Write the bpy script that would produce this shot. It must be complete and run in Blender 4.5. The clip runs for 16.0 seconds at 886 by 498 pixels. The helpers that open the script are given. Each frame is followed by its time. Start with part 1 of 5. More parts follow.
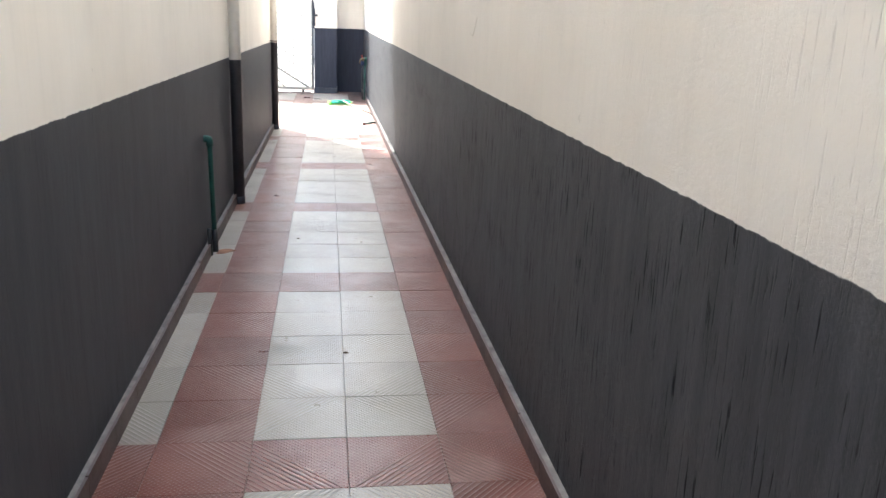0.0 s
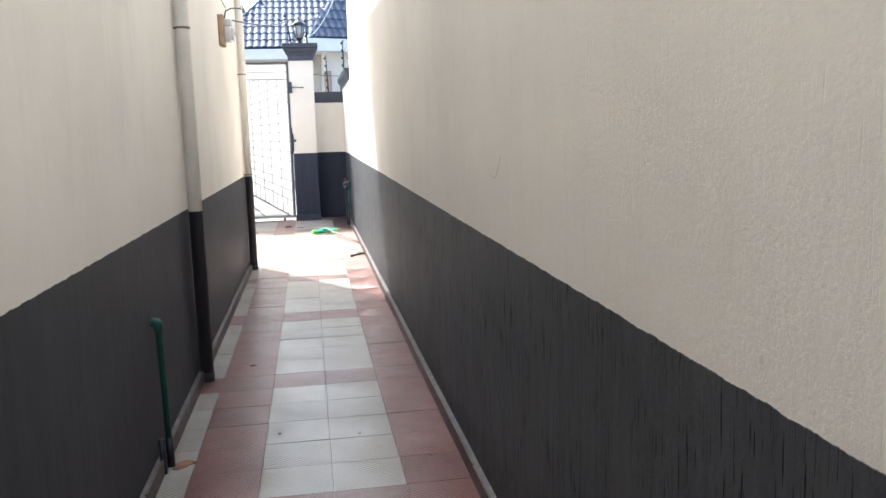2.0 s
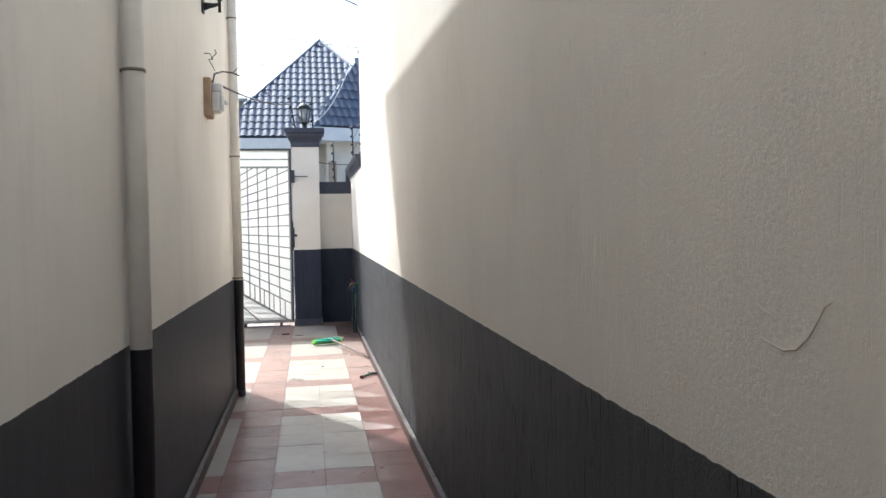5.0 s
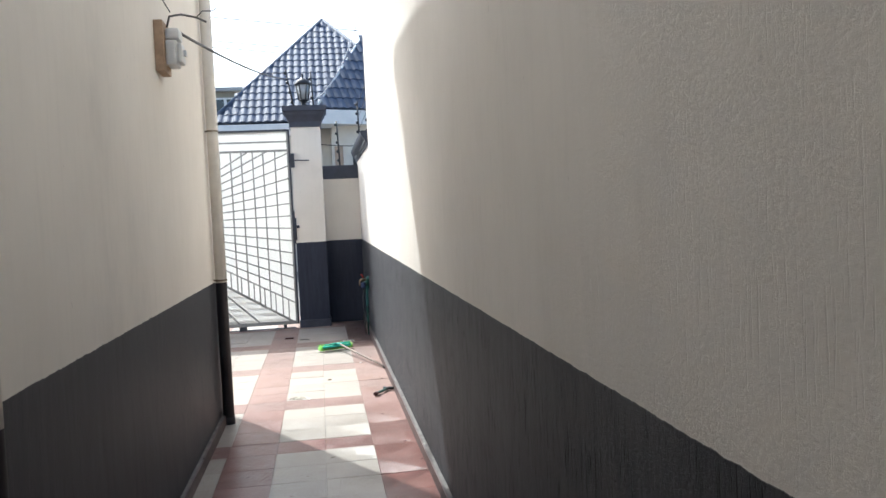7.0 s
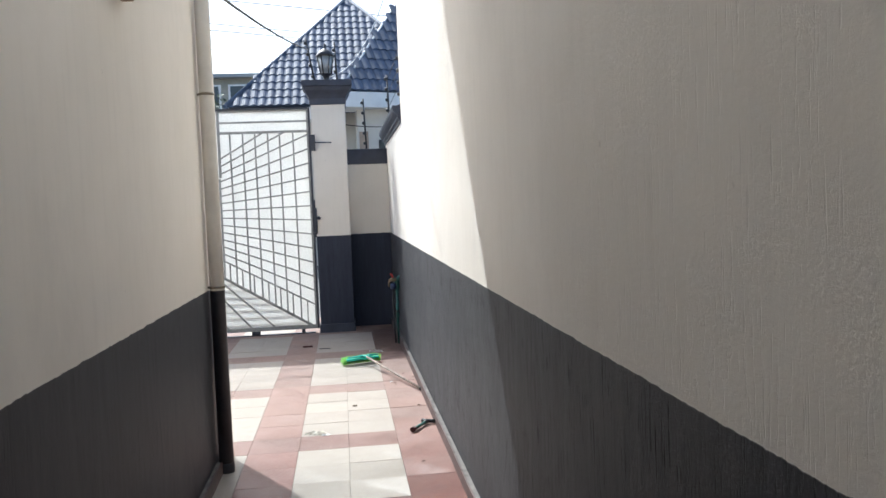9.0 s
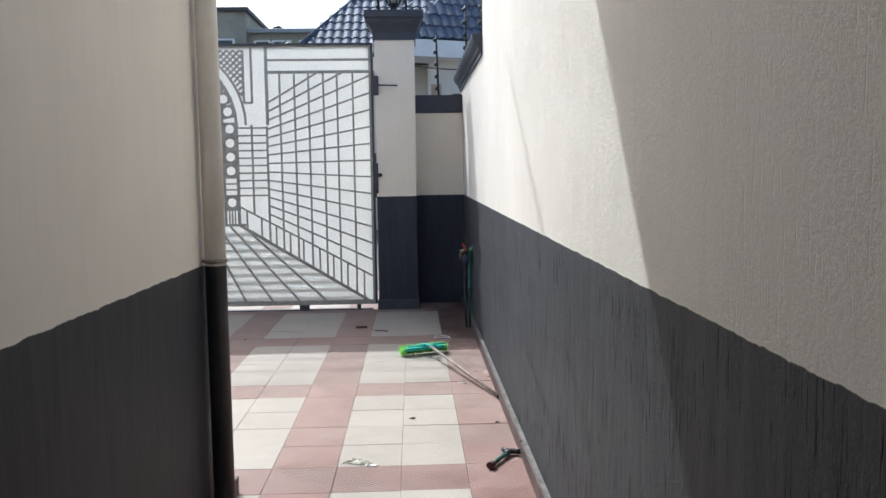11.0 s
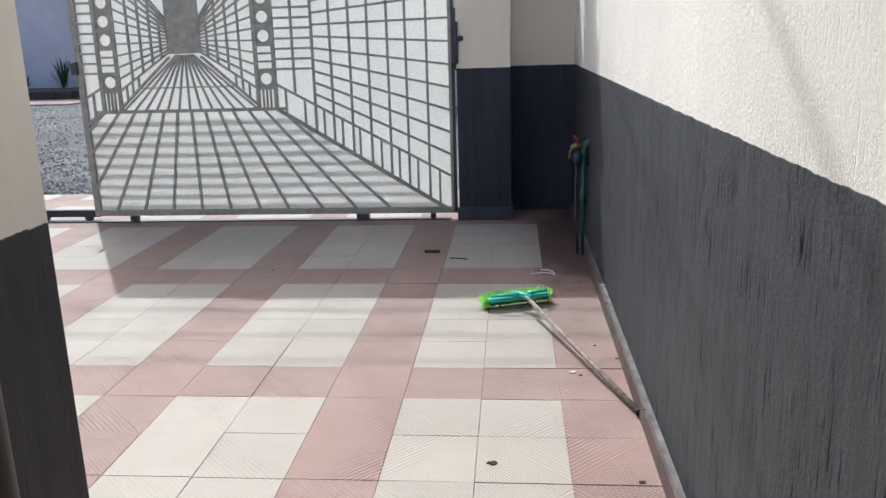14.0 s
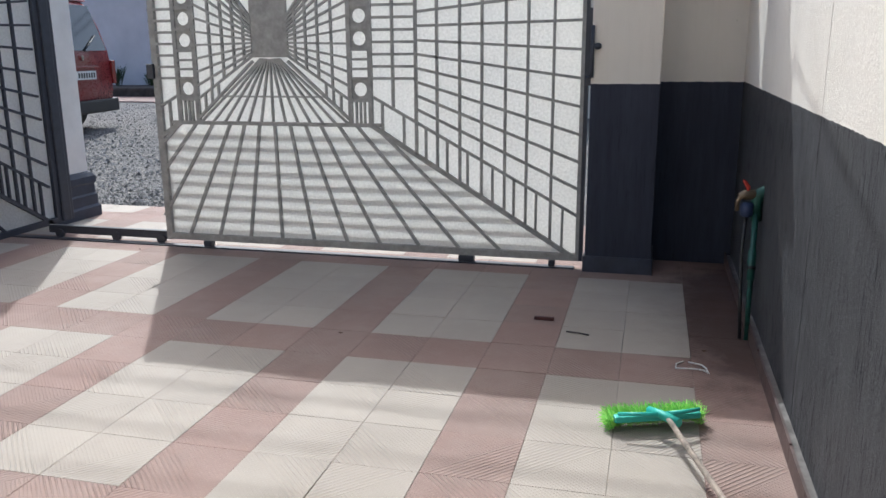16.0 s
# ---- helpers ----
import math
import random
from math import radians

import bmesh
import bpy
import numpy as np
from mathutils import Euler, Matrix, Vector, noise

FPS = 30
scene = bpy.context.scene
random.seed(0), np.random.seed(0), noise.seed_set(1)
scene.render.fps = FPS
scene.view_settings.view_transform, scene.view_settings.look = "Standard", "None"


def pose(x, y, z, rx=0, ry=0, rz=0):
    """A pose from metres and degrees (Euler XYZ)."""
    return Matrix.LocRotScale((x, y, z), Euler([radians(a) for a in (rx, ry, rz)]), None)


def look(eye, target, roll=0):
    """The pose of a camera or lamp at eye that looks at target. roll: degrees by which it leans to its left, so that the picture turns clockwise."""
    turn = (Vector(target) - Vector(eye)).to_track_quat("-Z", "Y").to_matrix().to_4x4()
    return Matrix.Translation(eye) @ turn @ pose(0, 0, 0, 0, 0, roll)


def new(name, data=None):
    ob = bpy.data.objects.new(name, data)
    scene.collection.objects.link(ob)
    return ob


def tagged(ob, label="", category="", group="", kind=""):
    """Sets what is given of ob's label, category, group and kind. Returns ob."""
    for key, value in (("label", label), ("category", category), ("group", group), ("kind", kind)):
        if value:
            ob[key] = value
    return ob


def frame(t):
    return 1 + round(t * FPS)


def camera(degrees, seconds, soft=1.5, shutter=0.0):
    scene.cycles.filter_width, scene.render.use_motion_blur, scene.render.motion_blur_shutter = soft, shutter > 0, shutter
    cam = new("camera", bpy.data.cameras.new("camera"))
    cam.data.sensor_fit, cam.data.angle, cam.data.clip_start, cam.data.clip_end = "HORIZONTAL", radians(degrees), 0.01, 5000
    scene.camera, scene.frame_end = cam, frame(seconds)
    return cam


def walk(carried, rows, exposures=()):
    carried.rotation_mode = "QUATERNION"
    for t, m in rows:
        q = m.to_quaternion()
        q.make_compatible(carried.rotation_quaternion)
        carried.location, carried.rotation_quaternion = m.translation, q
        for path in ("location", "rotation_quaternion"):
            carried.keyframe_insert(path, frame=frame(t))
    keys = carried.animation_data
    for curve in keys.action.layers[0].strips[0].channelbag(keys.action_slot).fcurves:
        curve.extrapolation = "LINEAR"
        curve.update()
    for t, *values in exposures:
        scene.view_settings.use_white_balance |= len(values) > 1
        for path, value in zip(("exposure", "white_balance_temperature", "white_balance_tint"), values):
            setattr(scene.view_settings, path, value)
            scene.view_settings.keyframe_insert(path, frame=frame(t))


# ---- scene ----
cam = camera(57.42, 16.0)
# seconds, eye, a point two metres ahead, roll
ROWS = [
    (0, -0.0237, -0.0017, 1.3235, 0.2591, 1.9030, 0.7830, 2.179),
    (0.5, -0.0598, 0.2334, 1.3504, 0.2706, 2.1321, 0.8160, 1.610),
    (1, -0.0446, 0.4711, 1.3671, 0.2989, 2.3874, 0.9092, -0.373),
    (1.5, 0.0048, 0.7719, 1.3778, 0.3356, 2.7188, 1.0609, -1.183),
    (2, 0.0089, 1.0514, 1.4327, 0.3240, 3.0055, 1.1455, -1.660),
    (2.5, -0.0173, 1.3515, 1.4404, 0.2941, 3.3230, 1.3135, -1.524),
    (3, -0.0243, 1.6278, 1.4602, 0.2788, 3.6028, 1.3731, -0.791),
    (3.5, 0.0006, 1.9332, 1.4450, 0.2920, 3.9111, 1.3924, -0.471),
    (4, -0.0152, 2.2054, 1.4611, 0.2683, 4.1845, 1.4080, -0.092),
    (4.5, -0.0371, 2.4813, 1.4558, 0.2585, 4.4587, 1.4072, -0.013),
    (5, -0.0340, 2.7463, 1.4560, 0.2948, 4.7183, 1.3992, -1.001),
    (7.5, 0.0844, 4.3971, 1.4280, 0.3757, 6.3734, 1.3318, -2.888),
    (8, 0.0744, 4.7103, 1.4326, 0.3498, 6.6885, 1.3287, -2.472),
    (8.5, 0.0560, 5.0538, 1.4387, 0.3195, 7.0336, 1.3335, -2.548),
    (11, 0.1104, 6.9078, 1.3500, 0.1832, 8.8980, 1.1664, -0.768),
    (11.5, 0.1152, 7.2574, 1.3505, 0.1389, 9.2193, 0.9629, -1.279),
    (12, 0.1062, 7.6613, 1.2934, 0.1234, 9.6205, 0.8921, -0.199),
    (12.5, 0.1440, 7.9840, 1.2837, 0.1549, 9.9376, 0.8558, -0.264),
    (13, 0.1864, 8.3329, 1.2906, 0.1178, 10.2780, 0.8303, -1.542),
    (13.5, 0.1949, 8.6522, 1.2984, 0.0511, 10.5862, 0.8098, -1.921),
    (14, 0.1603, 8.9426, 1.3134, -0.0115, 10.8738, 0.8229, -1.602),
    (14.5, 0.1865, 9.2455, 1.3183, -0.0411, 11.1718, 0.8312, -1.486),
    (15, 0.2081, 9.5489, 1.3172, -0.1725, 11.4507, 0.8292, -1.888),
    (15.5, 0.1763, 9.8310, 1.3354, -0.2496, 11.7194, 0.8330, -1.037),
    (16, 0.1145, 10.1120, 1.3342, -0.3689, 11.9933, 0.8574, -0.402),
]
walk(cam, [(t, look((x, y, z), (u, v, w), roll)) for t, x, y, z, u, v, w, roll in ROWS],
     [(t, stops, 6050 - 15 * t - 25 * max(0, t - 5) + 85 * max(0, t - 12), 4 + 0.5 * max(0, t - 12)) for t, stops in ((0.0, 2.85), (1.0, 2.75), (2.0, 2.27), (3.0, 1.76), (3.5, 1.62), (5.0, 1.45), (8.5, 1.28), (11.0, 0.84), (12.5, 0.92), (14.0, 0.76), (16.0, 0.68))])

# ---- light: late-morning sun from beyond the gate, bright hazy sky ----
SUN_WAY = Vector((1.0, -1.74, -2.33)).normalized()
world = bpy.data.worlds.new("sky")
scene.world = world
world.use_nodes = True
wn = world.node_tree.nodes
sky = wn.new("ShaderNodeTexSky")
sky.sky_type = "NISHITA"
sky.sun_disc = False
sky.sun_elevation = radians(49.3)
sky.sun_rotation = radians(-29.9)
sky.dust_density = 4.0
sky.air_density = 1.0
sky.ozone_density = 1.0
wn["Background"].inputs["Strength"].default_value = 0.15
world.node_tree.links.new(sky.outputs[0], wn["Background"].inputs["Color"])
sun_data = bpy.data.lights.new("sun", "SUN")
sun_data.energy = 2.4
sun_data.angle = radians(0.6)
sun_data.color = (1.0, 0.97, 0.93)
sun = new("sun", sun_data)
sun.matrix_world = look((-10, 17, 24), Vector((-10, 17, 24)) + SUN_WAY)

# ---- materials ----
def material(name, rough=0.6, metal=0.0):
    m = bpy.data.materials.new(name)
    m.use_nodes = True
    nt = m.node_tree
    b = nt.nodes["Principled BSDF"]
    b.inputs["Roughness"].default_value = rough
    b.inputs["Metallic"].default_value = metal
    return m, nt, b


def node(nt, kind, **values):
    n = nt.nodes.new(kind)
    for key, value in values.items():
        n.inputs[key].default_value = value
    return n


def math_node(nt, op, a, b=None, c=None, clamp=False):
    n = nt.nodes.new("ShaderNodeMath")
    n.operation = op
    n.use_clamp = clamp
    for i, v in enumerate((a, b, c)):
        if v is None:
            continue
        if isinstance(v, (int, float)):
            n.inputs[i].default_value = v
        else:
            nt.links.new(v, n.inputs[i])
    return n.outputs[0]


def coords(nt, scale=(1, 1, 1), world_space=True):
    mp = nt.nodes.new("ShaderNodeMapping")
    mp.inputs["Scale"].default_value = scale
    if world_space:
        nt.links.new(nt.nodes.new("ShaderNodeNewGeometry").outputs["Position"], mp.inputs["Vector"])
    else:
        nt.links.new(nt.nodes.new("ShaderNodeTexCoord").outputs["Object"], mp.inputs["Vector"])
    return mp.outputs[0]


def noise_at(nt, vec, scale, detail=4.0, rough=0.55):
    n = node(nt, "ShaderNodeTexNoise", Scale=scale, Detail=detail, Roughness=rough)
    nt.links.new(vec, n.inputs["Vector"])
    return n.outputs["Fac"]


def ramp(nt, fac, stops):
    r = nt.nodes.new("ShaderNodeValToRGB")
    els = r.color_ramp.elements
    while len(els) < len(stops):
        els.new(0.5)
    for e, (p, c) in zip(els, stops):
        e.position = p
        e.color = (*c, 1) if len(c) == 3 else c
    nt.links.new(fac, r.inputs[0])
    return r.outputs[0]


def mix(nt, fac, a, b, blend="MIX"):
    n = nt.nodes.new("ShaderNodeMix")
    n.data_type = "RGBA"
    n.blend_type = blend
    for sock, v in ((n.inputs[0], fac), (n.inputs[6], a), (n.inputs[7], b)):
        if isinstance(v, (int, float)):
            sock.default_value = v
        elif isinstance(v, tuple):
            sock.default_value = (*v, 1)
        else:
            nt.links.new(v, sock)
    return n.outputs[2]


def bump(nt, b, height, strength=0.4, distance=0.01):
    n = node(nt, "ShaderNodeBump", Strength=strength, Distance=distance)
    nt.links.new(height, n.inputs["Height"])
    nt.links.new(n.outputs[0], b.inputs["Normal"])


def plain(name, colour, rough=0.5, metal=0.0, vary=0.12, scale=9.0, relief=0.15):
    """Paint, plastic or metal with slight mottling, dirt and relief."""
    m, nt, b = material(name, rough, metal)
    v = coords(nt, world_space=False)
    f = noise_at(nt, v, scale, 6, 0.65)
    dark = tuple(c * (1 - vary * 2) for c in colour)
    light = tuple(min(1, c * (1 + vary)) for c in colour)
    nt.links.new(ramp(nt, f, [(0.3, dark), (0.7, light)]), b.inputs["Base Color"])
    g = noise_at(nt, v, scale * 14, 3)
    nt.links.new(math_node(nt, "MULTIPLY_ADD", g, 0.25, rough - 0.12), b.inputs["Roughness"])
    bump(nt, b, g, relief, 0.002)
    return m


def wall_paint(name, dado, streaks=1.0, rise=0.0, low=(0.013, 0.014, 0.017), high=(0.028, 0.029, 0.034), gloss=0.3, cream_gain=1.0):
    """Rendered wall: cream paint above, dark grey gloss paint up to the dado line, brushed vertically."""
    m, nt, b = material(name, 0.75)
    p = coords(nt)
    stretch = coords(nt, (1, 1, 0.09))
    pos = nt.nodes.new("ShaderNodeSeparateXYZ")
    nt.links.new(nt.nodes.new("ShaderNodeNewGeometry").outputs["Position"], pos.inputs[0])
    edge = noise_at(nt, p, 16.0, 5, 0.7)
    line = math_node(nt, "MULTIPLY_ADD", edge, 0.016, dado - 0.008)
    line = math_node(nt, "MULTIPLY_ADD", pos.outputs[1], rise, line)
    above = math_node(nt, "MULTIPLY_ADD", math_node(nt, "SUBTRACT", pos.outputs[2], line), 400.0, 0.5, clamp=True)
    big = noise_at(nt, p, 1.1, 5, 0.6)
    fine = noise_at(nt, p, 55.0, 4, 0.6)
    run = noise_at(nt, stretch, 26.0, 4, 0.6)
    groove = ramp(nt, noise_at(nt, coords(nt, (1, 1, 0.055)), 120.0, 4, 0.6), [(0.565, (0, 0, 0)), (0.64, (1, 1, 1))])
    patch = ramp(nt, noise_at(nt, p, 5.0, 5, 0.65), [(0.41, (0, 0, 0)), (0.53, (1, 1, 1))])
    cut = math_node(nt, "MULTIPLY", math_node(nt, "MULTIPLY", groove, patch), min(1.0, streaks))
    wide = ramp(nt, noise_at(nt, p, 1.3, 4, 0.6), [(0.46, (0, 0, 0)), (0.62, (1, 1, 1))])
    cut = math_node(nt, "MULTIPLY", cut, math_node(nt, "MAXIMUM", math_node(nt, "MULTIPLY", wide, 0.7), math_node(nt, "SUBTRACT", 1.0, above)))
    cream = ramp(nt, big, [(0.25, (0.68 * cream_gain, 0.635 * cream_gain, 0.565 * cream_gain)), (0.75, (0.78 * cream_gain, 0.735 * cream_gain, 0.665 * cream_gain))])
    cream = mix(nt, math_node(nt, "MULTIPLY", ramp(nt, run, [(0.5, (0, 0, 0)), (0.8, (1, 1, 1))]), 0.10), cream, (0.44, 0.40, 0.35))
    cream = mix(nt, math_node(nt, "MULTIPLY", cut, 0.22 * streaks), cream, (0.30, 0.27, 0.24))
    damp = ramp(nt, noise_at(nt, coords(nt, (1, 1, 0.5)), 0.9, 6, 0.7), [(0.56, (0, 0, 0)), (0.72, (1, 1, 1))])
    cream = mix(nt, math_node(nt, "MULTIPLY", damp, 0.22), cream, (0.42, 0.40, 0.37))
    spots = ramp(nt, noise_at(nt, p, 17.0, 3, 0.6), [(0.72, (0, 0, 0)), (0.76, (1, 1, 1))])
    cream = mix(nt, math_node(nt, "MULTIPLY", spots, 0.3), cream, (0.36, 0.32, 0.28))
    sheen = math_node(nt, "MULTIPLY_ADD", above, 0.35 - gloss, gloss)
    nt.links.new(math_node(nt, "MULTIPLY", sheen, math_node(nt, "SUBTRACT", 1.0, cut)), b.inputs["Specular IOR Level"])
    grey = ramp(nt, math_node(nt, "MULTIPLY_ADD", run, 0.6, math_node(nt, "MULTIPLY", big, 0.4)),
                [(0.3, low), (0.7, high)])
    scuff = ramp(nt, noise_at(nt, p, 6.0, 8, 0.75), [(0.70, (0, 0, 0)), (0.78, (1, 1, 1))])
    grey = mix(nt, math_node(nt, "MULTIPLY", scuff, 0.35), grey, (0.2, 0.2, 0.2))
    grey = mix(nt, math_node(nt, "MULTIPLY", cut, 0.78), grey, (0.012, 0.012, 0.014))
    nt.links.new(mix(nt, above, grey, cream), b.inputs["Base Color"])
    nt.links.new(math_node(nt, "MULTIPLY_ADD", above, 0.27, 0.55), b.inputs["Roughness"])
    rough_patch = ramp(nt, noise_at(nt, p, 1.6, 4, 0.65), [(0.40, (0.12, 0.12, 0.12)), (0.62, (0.95, 0.95, 0.95))])
    coarse = math_node(nt, "MULTIPLY_ADD", pos.outputs[1], 0.35, -2.9, clamp=True)
    rough_patch = math_node(nt, "MULTIPLY_ADD", coarse, 0.8, rough_patch)
    pits = ramp(nt, noise_at(nt, p, 78.0, 6, 0.72), [(0.36, (0, 0, 0)), (0.52, (0.5, 0.5, 0.5)), (0.75, (0.8, 0.8, 0.8))])
    h = math_node(nt, "MULTIPLY_ADD", math_node(nt, "MULTIPLY", pits, rough_patch), 0.48 * streaks, math_node(nt, "MULTIPLY", fine, 0.25))
    h = math_node(nt, "MULTIPLY_ADD", run, math_node(nt, "MULTIPLY_ADD", above, -0.18 * streaks, 0.28 * streaks), h)
    h = math_node(nt, "SUBTRACT", h, math_node(nt, "MULTIPLY", cut, 0.9))
    h = math_node(nt, "MULTIPLY_ADD", above, -0.15, h)
    bump(nt, b, h, 0.65, 0.0045)
    return m


def tile_material(name, light, dark, speck, polish, depth=0.007, soak=0.0):
    """Pressed cement tile: ribs across one half, studs on the other, worn smooth in places."""
    m, nt, b = material(name, polish)
    uv = nt.nodes.new("ShaderNodeSeparateXYZ")
    nt.links.new(nt.nodes.new("ShaderNodeUVMap").outputs[0], uv.inputs[0])
    u, v = uv.outputs[0], uv.outputs[1]
    info = nt.nodes.new("ShaderNodeObjectInfo").outputs["Random"]
    island = nt.nodes.new("ShaderNodeNewGeometry").outputs["Random Per Island"]
    chance = math_node(nt, "FRACT", math_node(nt, "MULTIPLY_ADD", info, 7.31, island))
    p = coords(nt)
    ribs = math_node(nt, "SINE", math_node(nt, "MULTIPLY", math_node(nt, "SUBTRACT", u, v), 2 * math.pi * 13))
    ribs = math_node(nt, "SMOOTH_MAX", ribs, 0.0, 0.1)
    su = math_node(nt, "SINE", math_node(nt, "MULTIPLY", u, 2 * math.pi * 17))
    sv = math_node(nt, "SINE", math_node(nt, "MULTIPLY", v, 2 * math.pi * 17))
    studs = math_node(nt, "MAXIMUM", math_node(nt, "SUBTRACT", math_node(nt, "MULTIPLY", su, sv), 0.25), 0.0)
    half = math_node(nt, "MULTIPLY_ADD", math_node(nt, "SUBTRACT", v, u), 60.0, 0.0, clamp=True)
    relief = math_node(nt, "ADD", math_node(nt, "MULTIPLY", ribs, half), math_node(nt, "MULTIPLY", studs, math_node(nt, "SUBTRACT", 1.0, half)))
    wear = ramp(nt, noise_at(nt, p, 3.0, 4, 0.6), [(0.35, (0.15, 0.15, 0.15)), (0.65, (1, 1, 1))])
    relief = math_node(nt, "MULTIPLY", relief, wear)
    tone = math_node(nt, "MULTIPLY_ADD", chance, 0.45, math_node(nt, "MULTIPLY", noise_at(nt, p, 5.0, 6, 0.65), 0.6))
    col = ramp(nt, tone, [(0.2, dark), (0.8, light)])
    grit = ramp(nt, noise_at(nt, p, 160.0, 2, 0.5), [(0.62, (0, 0, 0)), (0.72, (1, 1, 1))])
    col = mix(nt, math_node(nt, "MULTIPLY", grit, 0.35), col, speck)
    # rib and stud tops tinted pale, a highlight put into the colour
    col = mix(nt, math_node(nt, "MULTIPLY", relief, 0.09), col, (0.55, 0.50, 0.45))
    dust_and_sun = ramp(nt, noise_at(nt, p, 1.7, 6, 0.7), [(0.45, (0, 0, 0)), (0.75, (1, 1, 1))])
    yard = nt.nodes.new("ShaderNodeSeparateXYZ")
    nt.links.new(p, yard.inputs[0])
    yard_ramp = math_node(nt, "MULTIPLY_ADD", yard.outputs[1], 0.5, -4.6, clamp=True)
    # dust patches; yard tiles also painted paler in place of sunlight and sheen
    dust_and_sun = math_node(nt, "MULTIPLY_ADD", dust_and_sun, 0.10, math_node(nt, "MULTIPLY", yard_ramp, 0.32))
    col = mix(nt, dust_and_sun, col, (0.57, 0.50, 0.44))
    # damp, dirty corner round the standing tap
    away = nt.nodes.new("ShaderNodeVectorMath")
    away.operation = "DISTANCE"
    nt.links.new(coords(nt, (1.0, 0.42, 1.0)), away.inputs[0])
    away.inputs[1].default_value = (0.66, 6.02, 0.0)
    ragged = math_node(nt, "MULTIPLY_ADD", noise_at(nt, p, 4.0, 6, 0.7), 0.5, away.outputs["Value"])
    damp = ramp(nt, ragged, [(0.58, (1, 1, 1)), (0.80, (0, 0, 0))])
    col = mix(nt, math_node(nt, "MULTIPLY", damp, soak), col, (0.045, 0.026, 0.022))
    nt.links.new(col, b.inputs["Base Color"])
    worn = math_node(nt, "MULTIPLY_ADD", noise_at(nt, p, 9.0, 5, 0.6), 0.3, polish - 0.1)
    nt.links.new(math_node(nt, "MULTIPLY_ADD", yard_ramp, 0.30, worn), b.inputs["Roughness"])
    nt.links.new(math_node(nt, "MULTIPLY_ADD", yard_ramp, -0.32, 0.5), b.inputs["Specular IOR Level"])
    h = math_node(nt, "MULTIPLY_ADD", noise_at(nt, p, 90.0, 3), 0.15, relief)
    bump(nt, b, h, 1.0, depth)
    return m


M_EAST = wall_paint("boundary_wall_paint", 1.013, 1.2, 0.0083, (0.031, 0.032, 0.036), (0.074, 0.075, 0.081), 0.22)
M_WEST = wall_paint("house_wall_paint", 1.050, 0.2, -0.0032, (0.027, 0.028, 0.034), (0.058, 0.060, 0.068), 0.26, 1.08)
M_NORTH = wall_paint("gate_wall_paint", 1.138, 0.25, 0.0, (0.030, 0.034, 0.050), (0.050, 0.056, 0.078), 0.10)
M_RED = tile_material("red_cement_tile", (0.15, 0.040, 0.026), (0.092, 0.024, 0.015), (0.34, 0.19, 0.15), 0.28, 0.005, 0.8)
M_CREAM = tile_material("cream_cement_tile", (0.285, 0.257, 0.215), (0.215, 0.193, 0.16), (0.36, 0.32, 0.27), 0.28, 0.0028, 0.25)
M_GROUT = plain("grout", (0.38, 0.34, 0.30), 0.9)
M_SKIRT = plain("skirting_tile", (0.10, 0.066, 0.060), 0.55, vary=0.3, scale=5)
M_CEMENT = plain("bare_cement", (0.17, 0.16, 0.15), 0.9, vary=0.25, scale=14, relief=0.6)
M_NAVY = plain("navy_paint", (0.035, 0.042, 0.065), 0.55, vary=0.15, relief=0.3)
M_CREAMPAINT = plain("cream_paint", (0.64, 0.60, 0.53), 0.7, vary=0.05, scale=3)
M_WHITE = plain("white_paint", (0.74, 0.73, 0.71), 0.6, vary=0.05, scale=4)


# ---- mesh helpers ----
def box(bm, x0, x1, y0, y1, z0, z1, bevel=0.0):
    vs = [bm.verts.new((x, y, z)) for z in (z0, z1) for y in (y0, y1) for x in (x0, x1)]
    fs = [bm.faces.new([vs[i] for i in f]) for f in ((0, 2, 3, 1), (4, 5, 7, 6), (0, 1, 5, 4), (2, 6, 7, 3), (0, 4, 6, 2), (1, 3, 7, 5))]
    if bevel:
        es = list({e for f in fs for e in f.edges})
        bmesh.ops.bevel(bm, geom=es, offset=bevel, segments=2, profile=0.6, affect="EDGES")
    return bm


def tube(bm, pts, r, n=12, closed_ends=True):
    """A round bar along a line of points; r may be one radius or one for each point."""
    pts = [Vector(p) for p in pts]
    rs = [r] * len(pts) if isinstance(r, (int, float)) else r
    rings = []
    side = None
    for i, p in enumerate(pts):
        d = (pts[min(i + 1, len(pts) - 1)] - pts[max(i - 1, 0)]).normalized()
        if side is None:
            side = d.orthogonal().normalized()
        side = (side - d * side.dot(d))
        side = side.normalized() if side.length > 1e-6 else d.orthogonal().normalized()
        up = d.cross(side)
        rings.append([bm.verts.new(p + rs[i] * (side * math.cos(a) + up * math.sin(a))) for a in (2 * math.pi * k / n for k in range(n))])
    for a, b in zip(rings, rings[1:]):
        for k in range(n):
            bm.faces.new((a[k], a[(k + 1) % n], b[(k + 1) % n], b[k])).smooth = True
    if closed_ends:
        bm.faces.new(rings[0][::-1])
        bm.faces.new(rings[-1])
    return bm


